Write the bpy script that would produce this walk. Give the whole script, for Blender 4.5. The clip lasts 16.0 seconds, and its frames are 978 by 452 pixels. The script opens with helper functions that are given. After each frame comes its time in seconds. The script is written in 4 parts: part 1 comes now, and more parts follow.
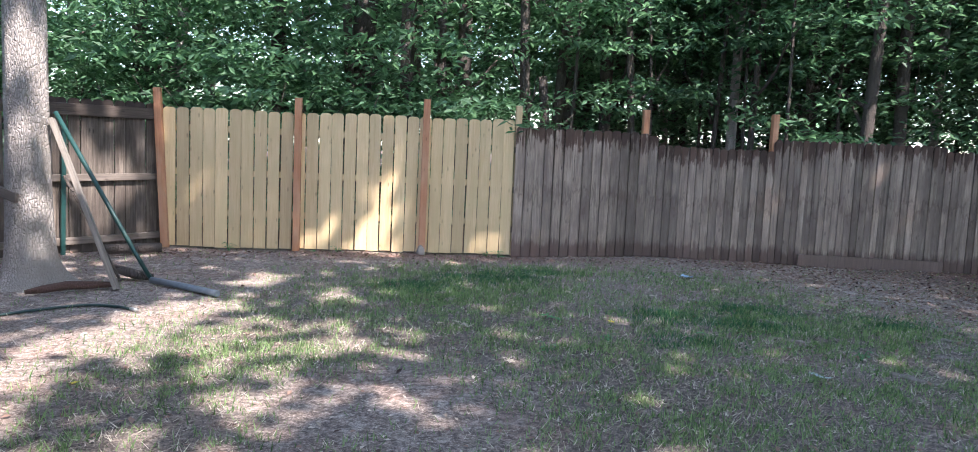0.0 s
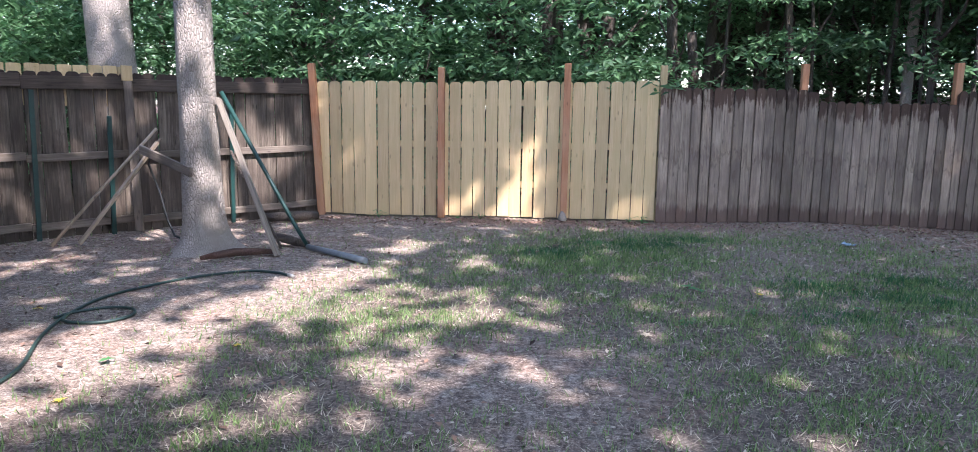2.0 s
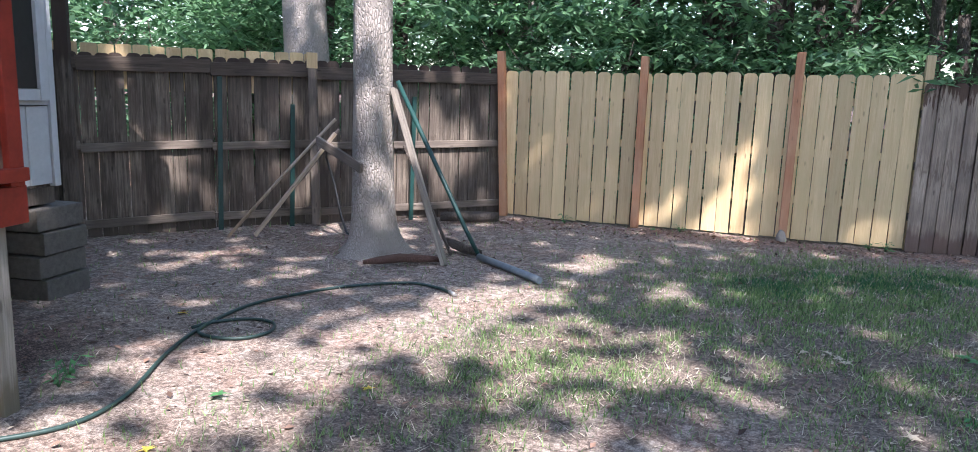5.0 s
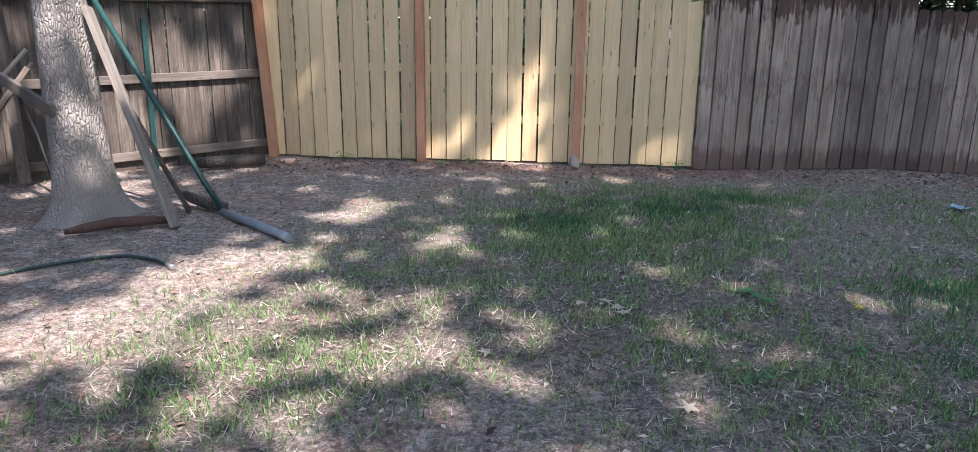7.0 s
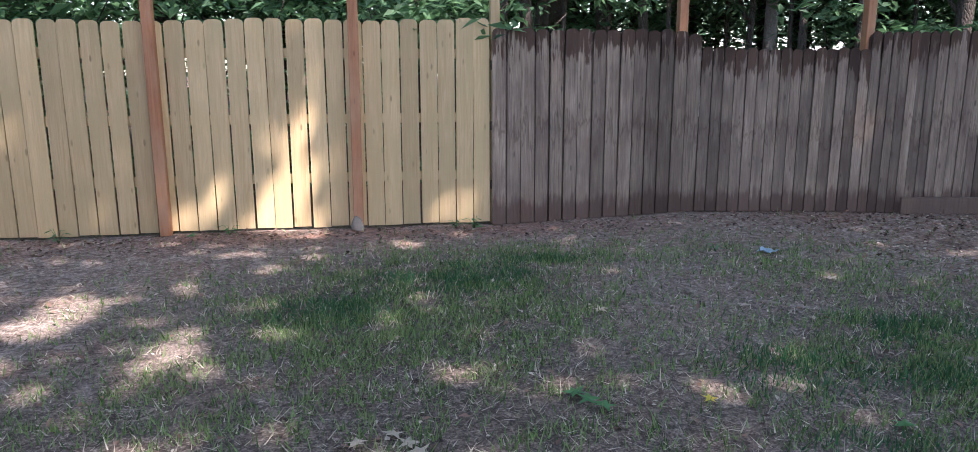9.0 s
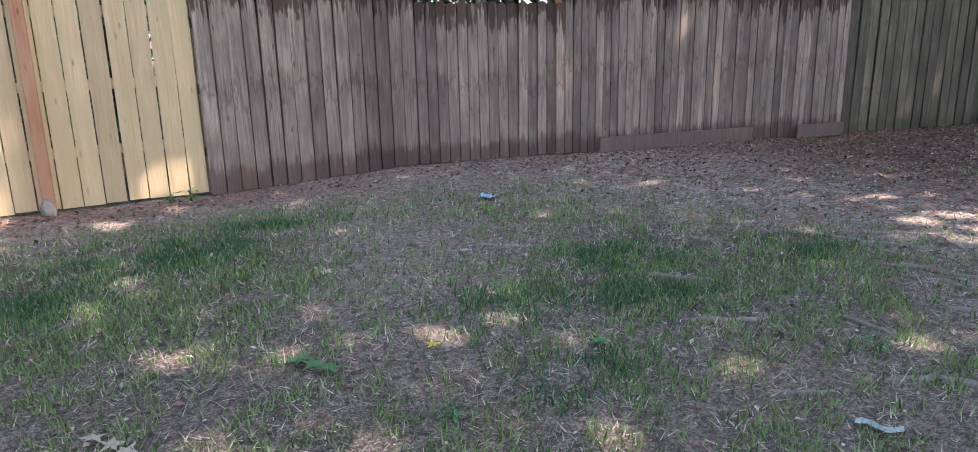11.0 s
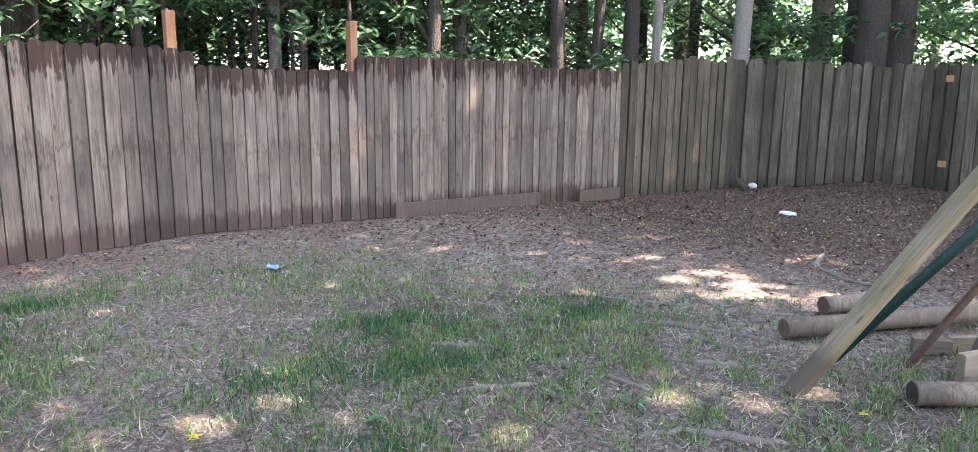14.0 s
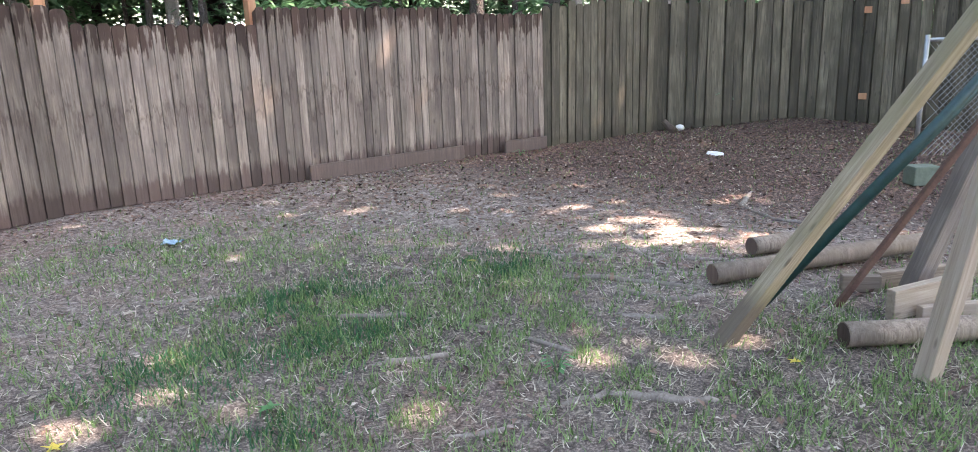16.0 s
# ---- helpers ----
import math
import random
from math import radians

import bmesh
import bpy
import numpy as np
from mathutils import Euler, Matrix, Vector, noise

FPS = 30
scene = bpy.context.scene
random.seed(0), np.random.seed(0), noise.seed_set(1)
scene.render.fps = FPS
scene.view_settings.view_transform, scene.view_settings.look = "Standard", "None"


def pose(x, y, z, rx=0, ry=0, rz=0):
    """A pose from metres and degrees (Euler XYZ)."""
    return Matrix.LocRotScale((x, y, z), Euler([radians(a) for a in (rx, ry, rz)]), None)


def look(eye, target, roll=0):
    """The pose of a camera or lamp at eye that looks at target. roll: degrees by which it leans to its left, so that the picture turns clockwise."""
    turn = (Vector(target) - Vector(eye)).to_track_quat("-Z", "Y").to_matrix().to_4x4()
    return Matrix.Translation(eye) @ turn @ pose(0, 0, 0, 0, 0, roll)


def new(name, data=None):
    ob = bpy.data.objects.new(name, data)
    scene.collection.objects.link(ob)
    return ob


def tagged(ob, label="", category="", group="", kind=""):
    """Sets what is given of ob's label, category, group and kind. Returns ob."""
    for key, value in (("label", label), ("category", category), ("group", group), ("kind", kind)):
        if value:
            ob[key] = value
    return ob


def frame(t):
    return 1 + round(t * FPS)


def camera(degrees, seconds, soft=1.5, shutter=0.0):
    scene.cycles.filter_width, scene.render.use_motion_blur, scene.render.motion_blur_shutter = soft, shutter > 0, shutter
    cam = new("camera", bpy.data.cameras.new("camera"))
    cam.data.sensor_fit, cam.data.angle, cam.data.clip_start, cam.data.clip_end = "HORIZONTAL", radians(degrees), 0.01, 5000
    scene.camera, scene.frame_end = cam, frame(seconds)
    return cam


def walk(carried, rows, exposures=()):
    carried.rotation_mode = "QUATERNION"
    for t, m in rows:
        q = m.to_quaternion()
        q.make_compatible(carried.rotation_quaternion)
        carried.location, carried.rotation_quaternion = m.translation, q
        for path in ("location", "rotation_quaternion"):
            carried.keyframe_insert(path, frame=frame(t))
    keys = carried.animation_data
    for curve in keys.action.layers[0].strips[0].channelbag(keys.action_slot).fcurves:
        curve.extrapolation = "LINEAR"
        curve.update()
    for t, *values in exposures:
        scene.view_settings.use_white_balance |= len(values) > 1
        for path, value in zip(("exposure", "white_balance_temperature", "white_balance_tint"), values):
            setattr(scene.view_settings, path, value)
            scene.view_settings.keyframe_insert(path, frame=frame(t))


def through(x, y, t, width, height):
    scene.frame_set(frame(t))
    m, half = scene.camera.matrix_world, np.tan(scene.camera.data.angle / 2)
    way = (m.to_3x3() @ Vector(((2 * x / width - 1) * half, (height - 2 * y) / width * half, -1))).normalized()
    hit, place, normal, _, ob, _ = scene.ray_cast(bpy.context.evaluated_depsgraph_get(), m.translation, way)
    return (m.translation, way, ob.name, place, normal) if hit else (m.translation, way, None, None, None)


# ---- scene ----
cam = camera(66.7, 16.0, 0.7, 0.12)
EXPOSURE = [(0.0, 1.95, 6550, 18), (3.0, 1.86, 6450, 23), (5.5, 1.72, 6400, 18), (8.0, 1.66, 6650, 22), (10.2, 1.95, 6850, 25), (12.3, 2.65, 7200, 24), (16.0, 2.98, 7600, 23)]
PATH = [
    (0, (-0.172, 0.643, 1.404), (0.084, 2.617, 1.207), 2.6),
    (0.5, (-0.114, 0.77, 1.476), (-0.034, 2.746, 1.181), 1.5),
    (1, (-0.132, 0.801, 1.477), (-0.069, 2.782, 1.208), 0.6),
    (1.5, (-0.098, 0.743, 1.474), (-0.134, 2.718, 1.159), 1.5),
    (2, (-0.067, 0.688, 1.472), (-0.208, 2.658, 1.159), 0.8),
    (2.5, (-0.019, 0.605, 1.467), (-0.421, 2.543, 1.181), -0.6),
    (3, (-0.137, 0.811, 1.477), (-0.789, 2.684, 1.217), 0.2),
    (3.2, (-0.173, 0.874, 1.48), (-0.938, 2.707, 1.248), 2.9),
    (5.3, (-0.17, 1.957, 1.529), (-0.753, 3.832, 1.153), 1.6),
    (5.5, (-0.14, 2.071, 1.544), (-0.599, 3.979, 1.159), 1.7),
    (6, (-0.147, 2.379, 1.461), (-0.212, 4.349, 1.12), 0.2),
    (6.5, (-0.001, 2.571, 1.46), (-0.179, 4.522, 1.056), -1.2),
    (7, (0.133, 2.816, 1.447), (-0.069, 4.735, 0.92), 0.6),
    (7.5, (0.141, 3.154, 1.42), (0.285, 5.105, 1.005), -1.5),
    (8, (0.16, 3.386, 1.41), (0.288, 5.315, 0.892), -1.0),
    (8.5, (0.19, 3.591, 1.402), (0.42, 5.535, 0.988), 2.6),
    (9, (0.302, 3.959, 1.356), (0.623, 5.893, 0.959), -0.1),
    (9.5, (0.326, 4.045, 1.32), (0.789, 5.935, 0.857), 0.1),
    (10, (0.36, 4.032, 1.307), (0.957, 5.837, 0.684), -1.7),
    (10.2, (0.375, 4.018, 1.31), (1.058, 5.797, 0.702), -1.6),
    (12.3, (0.559, 3.837, 1.418), (1.669, 5.448, 1.005), -0.9),
    (12.5, (0.563, 3.84, 1.419), (1.692, 5.44, 1.013), -0.7),
    (13, (0.606, 3.84, 1.418), (1.851, 5.356, 1.028), -0.5),
    (13.5, (0.613, 3.848, 1.414), (1.961, 5.276, 1.036), -0.1),
    (14, (0.613, 3.84, 1.415), (1.976, 5.259, 1.056), 0.6),
    (14.5, (0.618, 3.845, 1.401), (2.001, 5.237, 1.015), 0.3),
    (15, (0.631, 3.884, 1.392), (2.048, 5.22, 0.939), 0.3),
    (15.5, (0.784, 3.962, 1.379), (2.17, 5.339, 0.953), -1.7),
    (16, (0.961, 3.957, 1.358), (2.417, 5.242, 0.879), -1.8),
]
walk(cam, [(t, look(eye, target, roll)) for t, eye, target, roll in PATH], EXPOSURE)

# ---- world and sun ----
TO_SUN = Vector((0.42, -0.57, 1.0)).normalized()
world = bpy.data.worlds.new("sky")
scene.world = world
world.use_nodes = True
wn = world.node_tree.nodes
sky = wn.new("ShaderNodeTexSky")
sky.sky_type, sky.sun_disc = "NISHITA", False
sky.sun_elevation = math.asin(TO_SUN.z)
sky.sun_rotation = math.atan2(TO_SUN.x, TO_SUN.y)
wn["Background"].inputs["Strength"].default_value = 0.15
world.node_tree.links.new(sky.outputs[0], wn["Background"].inputs["Color"])
sun = new("sun", bpy.data.lights.new("sun", "SUN"))
sun.data.energy, sun.data.angle, sun.data.color = 4.3, radians(0.42), (1.0, 0.97, 0.94)
sun.matrix_world = look(TO_SUN * 60, (0, 0, 0))


# ---- materials ----
def nodes_of(name):
    m = bpy.data.materials.new(name)
    m.use_nodes = True
    return m, m.node_tree.nodes, m.node_tree.links


def ramp(n, l, fac, stops):
    r = n.new("ShaderNodeValToRGB")
    while len(r.color_ramp.elements) < len(stops):
        r.color_ramp.elements.new(0.5)
    for e, (p, c) in zip(r.color_ramp.elements, stops):
        e.position, e.color = p, (*c, 1)
    l.new(fac, r.inputs[0])
    return r.outputs[0]


def noise_of(n, l, vec, scale, detail=5.0, rough=0.6, distort=0.0):
    t = n.new("ShaderNodeTexNoise")
    t.inputs["Scale"].default_value, t.inputs["Detail"].default_value = scale, detail
    t.inputs["Roughness"].default_value, t.inputs["Distortion"].default_value = rough, distort
    l.new(vec, t.inputs["Vector"])
    return t.outputs["Fac"]


def mixed(n, l, fac, a, b, mode="MIX"):
    m = n.new("ShaderNodeMix")
    m.data_type, m.blend_type = "RGBA", mode
    for sock, v in ((m.inputs["Factor"], fac), (m.inputs["A"], a), (m.inputs["B"], b)):
        if isinstance(v, (int, float)):
            sock.default_value = v
        elif isinstance(v, tuple):
            sock.default_value = (*v, 1)
        else:
            l.new(v, sock)
    return m.outputs["Result"]


def sums(n, l, op, a, b=None):
    m = n.new("ShaderNodeMath")
    m.operation = op
    for sock, v in zip(m.inputs, (a, b)):
        if isinstance(v, (int, float)):
            sock.default_value = v
        elif v is not None:
            l.new(v, sock)
    return m.outputs[0]


def mapped(n, l, src, scale, shift=None):
    m = n.new("ShaderNodeMapping")
    m.inputs["Scale"].default_value = scale
    l.new(src, m.inputs["Vector"])
    if shift is not None:
        l.new(shift, m.inputs["Location"])
    return m.outputs[0]


def bumped(n, l, height, strength, dist=0.01):
    b = n.new("ShaderNodeBump")
    b.inputs["Strength"].default_value, b.inputs["Distance"].default_value = strength, dist
    l.new(height, b.inputs["Height"])
    l.new(b.outputs[0], n["Principled BSDF"].inputs["Normal"])


def wood(name, light, dark, stain=None, stain_amount=0.0, rough=0.8, spread=0.25, knots=True, foot=None):
    """Boards with the grain along local z, varied from piece to piece."""
    m, n, l = nodes_of(name)
    p = n["Principled BSDF"]
    tc, oi = n.new("ShaderNodeTexCoord"), n.new("ShaderNodeObjectInfo")
    off = n.new("ShaderNodeCombineXYZ")
    for i in range(3):
        l.new(sums(n, l, "MULTIPLY", oi.outputs["Random"], 37.0 * (i + 1)), off.inputs[i])
    grain = noise_of(n, l, mapped(n, l, tc.outputs["Object"], (38, 38, 1.6), off.outputs[0]), 1.0, 6, 0.65, 0.6)
    fine = noise_of(n, l, mapped(n, l, tc.outputs["Object"], (160, 160, 5), off.outputs[0]), 1.0, 3, 0.6)
    blotch = noise_of(n, l, mapped(n, l, tc.outputs["Object"], (6, 6, 2.2), off.outputs[0]), 1.0, 4, 0.55)
    c = ramp(n, l, grain, [(0.38, dark), (0.6, light)])
    c = mixed(n, l, 0.35, c, ramp(n, l, fine, [(0.4, dark), (0.58, light)]))
    if knots:
        v = n.new("ShaderNodeTexVoronoi")
        v.inputs["Scale"].default_value = 1.0
        l.new(mapped(n, l, tc.outputs["Object"], (11, 11, 3.4), off.outputs[0]), v.inputs["Vector"])
        k = ramp(n, l, v.outputs["Distance"], [(0.07, (1, 1, 1)), (0.13, (0, 0, 0))])
        c = mixed(n, l, sums(n, l, "MULTIPLY", k, 0.75), c, tuple(0.38 * x for x in dark))
    if stain is not None:
        s = ramp(n, l, blotch, [(0.5 - stain_amount * 0.3, (0, 0, 0)), (0.72 - stain_amount * 0.2, (1, 1, 1))])
        c = mixed(n, l, sums(n, l, "MULTIPLY", s, 0.8), c, stain)
    if foot is not None:
        # soil splashed up the foot, damp running down from the top: all ragged
        sep = n.new("ShaderNodeSeparateXYZ")
        l.new(tc.outputs["Object"], sep.inputs[0])
        rag = noise_of(n, l, mapped(n, l, tc.outputs["Object"], (30, 30, 2.5), off.outputs[0]), 1.0, 5, 0.6)
        wide = noise_of(n, l, mapped(n, l, tc.outputs["Object"], (1, 1, 1), off.outputs[0]), 4.0, 2, 0.5)
        rag = sums(n, l, "ADD", sums(n, l, "MULTIPLY", sums(n, l, "SUBTRACT", rag, 0.5), 1.0), sums(n, l, "MULTIPLY", sums(n, l, "SUBTRACT", wide, 0.5), 0.6))
        z = sep.outputs["Z"]
        low = ramp(n, l, sums(n, l, "ADD", sums(n, l, "ADD", z, sums(n, l, "MULTIPLY", rag, foot[2])), 0.3), [(0.3 + foot[0] - 0.04, (1, 1, 1)), (0.3 + foot[0] + 0.05, (0, 0, 0))])
        c = mixed(n, l, sums(n, l, "MULTIPLY", low, 0.8), c, foot[1])
        if len(foot) > 3:
            zt = sums(n, l, "MULTIPLY", sums(n, l, "ADD", z, sums(n, l, "MULTIPLY", rag, foot[4])), 0.4)
            up = ramp(n, l, zt, [(0.4 * foot[3] - 0.012, (0, 0, 0)), (0.4 * foot[3] + 0.02, (1, 1, 1))])
            c = mixed(n, l, sums(n, l, "MULTIPLY", up, 0.9), c, foot[5])
            # a rail's shadow painted into the colour as a ragged band at z 0.9
            for zr in (0.9,):
                d = sums(n, l, "ABSOLUTE", sums(n, l, "SUBTRACT", sums(n, l, "ADD", z, sums(n, l, "MULTIPLY", rag, 1.1)), zr))
                b = ramp(n, l, d, [(0.015, (1, 1, 1)), (0.07, (0, 0, 0))])
                c = mixed(n, l, sums(n, l, "MULTIPLY", b, 0.45), c, foot[5])
    hs = n.new("ShaderNodeHueSaturation")
    l.new(sums(n, l, "ADD", sums(n, l, "MULTIPLY", oi.outputs["Random"], spread * 2), 1 - spread), hs.inputs["Value"])
    l.new(c, hs.inputs["Color"])
    l.new(hs.outputs[0], p.inputs["Base Color"])
    p.inputs["Roughness"].default_value = rough
    bumped(n, l, sums(n, l, "ADD", grain, sums(n, l, "MULTIPLY", fine, 0.5)), 0.5, 0.006)
    return m


def plain(name, colour, rough=0.6, metal=0.0, vary=0.2, scale=12.0, bump=0.15):
    m, n, l = nodes_of(name)
    p = n["Principled BSDF"]
    tc = n.new("ShaderNodeTexCoord")
    a = noise_of(n, l, tc.outputs["Object"], scale, 6, 0.65)
    b = noise_of(n, l, tc.outputs["Object"], scale * 6, 4, 0.6)
    f = sums(n, l, "ADD", sums(n, l, "MULTIPLY", a, 0.65), sums(n, l, "MULTIPLY", b, 0.35))
    lo, hi = tuple(x * (1 - vary) for x in colour), tuple(min(1, x * (1 + vary)) for x in colour)
    l.new(ramp(n, l, f, [(0.35, lo), (0.65, hi)]), p.inputs["Base Color"])
    p.inputs["Roughness"].default_value, p.inputs["Metallic"].default_value = rough, metal
    bumped(n, l, f, bump, 0.01)
    return m


def leaf_material(name, dark, light, through=0.35, rough=0.5):
    m, n, l = nodes_of(name)
    p = n["Principled BSDF"]
    g = n.new("ShaderNodeNewGeometry")
    c = ramp(n, l, g.outputs["Random Per Island"], [(0.0, dark), (0.6, light), (1.0, tuple(1.25 * x for x in light))])
    l.new(c, p.inputs["Base Color"])
    p.inputs["Roughness"].default_value = rough
    t = n.new("ShaderNodeBsdfTranslucent")
    hs = n.new("ShaderNodeHueSaturation")
    hs.inputs["Value"].default_value, hs.inputs["Hue"].default_value = 1.5, 0.485
    l.new(c, hs.inputs["Color"])
    l.new(hs.outputs[0], t.inputs["Color"])
    mx = n.new("ShaderNodeMixShader")
    mx.inputs[0].default_value = through
    l.new(p.outputs[0], mx.inputs[1])
    l.new(t.outputs[0], mx.inputs[2])
    l.new(mx.outputs[0], n["Material Output"].inputs["Surface"])
    return m


def bark_material(name, light, dark, scale=1.0, lichen=None):
    m, n, l = nodes_of(name)
    p = n["Principled BSDF"]
    tc = n.new("ShaderNodeTexCoord")
    v = n.new("ShaderNodeTexVoronoi")
    v.feature = "DISTANCE_TO_EDGE"
    v.inputs["Scale"].default_value = 1.0
    wob = noise_of(n, l, tc.outputs["Object"], 14 * scale, 3)
    mp = mapped(n, l, tc.outputs["Object"], (70 * scale, 70 * scale, 22 * scale))
    add = n.new("ShaderNodeVectorMath")
    l.new(mp, add.inputs[0])
    l.new(wob, add.inputs[1])
    l.new(add.outputs[0], v.inputs["Vector"])
    big = noise_of(n, l, mapped(n, l, tc.outputs["Object"], (5, 5, 2)), scale, 5, 0.6)
    fine = noise_of(n, l, tc.outputs["Object"], 90 * scale, 4, 0.7)
    edge = ramp(n, l, v.outputs["Distance"], [(0.0, (0, 0, 0)), (0.2, (1, 1, 1))])
    c = mixed(n, l, sums(n, l, "ADD", sums(n, l, "MULTIPLY", edge, 0.55), sums(n, l, "MULTIPLY", fine, 0.45)), dark, light)
    c = mixed(n, l, ramp(n, l, big, [(0.42, (0, 0, 0)), (0.62, (1, 1, 1))]), c, lichen or tuple(0.7 * x for x in light))
    l.new(c, p.inputs["Base Color"])
    p.inputs["Roughness"].default_value = 0.9
    bumped(n, l, sums(n, l, "ADD", edge, sums(n, l, "MULTIPLY", fine, 0.8)), 0.85, 0.013)
    return m


def ground_material():
    m, n, l = nodes_of("yard_soil")
    p = n["Principled BSDF"]
    g, at = n.new("ShaderNodeNewGeometry"), n.new("ShaderNodeAttribute")
    at.attribute_name = "cover"
    sep = n.new("ShaderNodeSeparateColor")
    l.new(at.outputs["Color"], sep.inputs[0])
    pos = g.outputs["Position"]
    fine, mid, big = noise_of(n, l, pos, 85, 8, 0.75), noise_of(n, l, pos, 7, 8, 0.7), noise_of(n, l, pos, 1.3, 4, 0.6)
    grit = noise_of(n, l, pos, 190, 3, 0.7)
    soil = ramp(n, l, fine, [(0.36, (0.08, 0.058, 0.047)), (0.5, (0.185, 0.14, 0.116)), (0.64, (0.42, 0.355, 0.305))])
    red = ramp(n, l, mid, [(0.3, (0.15, 0.075, 0.05)), (0.7, (0.33, 0.18, 0.13))])
    soil = mixed(n, l, ramp(n, l, big, [(0.5, (0, 0, 0)), (0.66, (0.4, 0.4, 0.4))]), soil, red)
    pale = ramp(n, l, grit, [(0.42, (0.2, 0.165, 0.14)), (0.58, (0.62, 0.57, 0.51))])
    soil = mixed(n, l, ramp(n, l, mid, [(0.48, (0, 0, 0)), (0.64, (0.5, 0.5, 0.5))]), soil, pale)
    turf = ramp(n, l, fine, [(0.41, (0.014, 0.010, 0.007)), (0.5, (0.07, 0.053, 0.04)), (0.61, (0.26, 0.21, 0.16))])
    # mulch at the right; the same dark colour paints the shade under the deck
    mulch = ramp(n, l, fine, [(0.42, (0.016, 0.008, 0.006)), (0.5, (0.075, 0.038, 0.029)), (0.59, (0.26, 0.165, 0.13))])
    c = mixed(n, l, sep.outputs["Green"], soil, mulch)
    tf = sums(n, l, "MULTIPLY", sep.outputs["Red"], ramp(n, l, mid, [(0.35, (0.35, 0.35, 0.35)), (0.6, (1, 1, 1))]))
    c = mixed(n, l, tf, c, turf)
    c = mixed(n, l, sums(n, l, "MULTIPLY", sep.outputs["Blue"], ramp(n, l, mid, [(0.42, (0, 0, 0)), (0.6, (0.8, 0.8, 0.8))])), c, ramp(n, l, fine, [(0.4, (0.13, 0.055, 0.036)), (0.6, (0.33, 0.165, 0.115))]))
    clod = noise_of(n, l, pos, 26, 4, 0.7)
    c = mixed(n, l, 1.0, c, ramp(n, l, clod, [(0.39, (0.5, 0.48, 0.47)), (0.5, (0.97, 0.97, 0.97)), (0.63, (1.45, 1.45, 1.45))]), "MULTIPLY")
    l.new(c, p.inputs["Base Color"])
    p.inputs["Roughness"].default_value = 0.95
    bumped(n, l, sums(n, l, "ADD", sums(n, l, "ADD", mid, clod), sums(n, l, "ADD", fine, sums(n, l, "MULTIPLY", grit, 0.4))), 0.45, 0.02)
    return m


M_NEW = wood("new_pine", (0.72, 0.54, 0.315), (0.56, 0.39, 0.2), (0.58, 0.44, 0.24), 0.4, 0.7, 0.2)
M_POST = wood("cedar_tone_post", (0.50, 0.23, 0.12), (0.36, 0.15, 0.075), (0.52, 0.30, 0.18), 0.3, 0.7, 0.06)
M_OLD = wood("weathered_picket", (0.37, 0.295, 0.232), (0.14, 0.106, 0.083), (0.15, 0.113, 0.092), 0.4, 0.9, 0.4, True, (0.2, (0.085, 0.05, 0.04), 0.42, 1.62, 1.1, (0.055, 0.028, 0.019)))
M_GREY = wood("grey_weathered_picket", (0.195, 0.165, 0.115), (0.055, 0.046, 0.032), (0.07, 0.06, 0.04), 0.45, 0.9, 0.45, True, (0.12, (0.07, 0.058, 0.038), 0.4))
M_LEFT = wood("dark_weathered_picket", (0.225, 0.185, 0.148), (0.045, 0.034, 0.027), (0.06, 0.044, 0.036), 0.5, 0.9, 0.25, True, (0.08, (0.09, 0.07, 0.058), 0.4, 1.66, 0.3, (0.045, 0.03, 0.024)))
M_RAIL = wood("weathered_rail", (0.24, 0.20, 0.165), (0.12, 0.095, 0.08), (0.1, 0.08, 0.065), 0.4, 0.9, 0.12)
M_DRIFT = wood("bleached_stick", (0.46, 0.38, 0.29), (0.28, 0.21, 0.15), (0.33, 0.26, 0.2), 0.3, 0.85, 0.15)
M_BARK = bark_material("grey_bark", (0.5, 0.455, 0.415), (0.2, 0.17, 0.15), 0.75, (0.36, 0.32, 0.285))
M_DARKBARK = bark_material("dark_bark", (0.125, 0.102, 0.088), (0.04, 0.031, 0.026), 0.6)
M_LEAF = leaf_material("leaf_green", (0.034, 0.09, 0.046), (0.125, 0.245, 0.135), 0.5)
M_LEAF_FAR = leaf_material("far_leaf_green", (0.045, 0.105, 0.058), (0.145, 0.26, 0.15), 0.5)
M_GRASS = leaf_material("grass_blade", (0.04, 0.1, 0.026), (0.185, 0.29, 0.11), 0.3, 0.6)
M_LUSH = leaf_material("lush_grass_blade", (0.015, 0.075, 0.03), (0.04, 0.15, 0.062), 0.3, 0.6)
M_STRAW = leaf_material("dry_grass", (0.15, 0.125, 0.09), (0.5, 0.45, 0.36), 0.2, 0.8)
M_LITTER = leaf_material("dry_leaf", (0.03, 0.015, 0.011), (0.22, 0.135, 0.1), 0.1, 0.8)
M_RED = plain("red_stained_plywood", (0.27, 0.027, 0.013), 0.62, 0.0, 0.25, 5.0, 0.25)
M_GREENMETAL = plain("dark_green_painted_steel", (0.009, 0.046, 0.042), 0.45, 0.0, 0.3, 20)
M_STEEL = plain("galvanised_steel", (0.42, 0.43, 0.43), 0.45, 0.8, 0.15, 30)
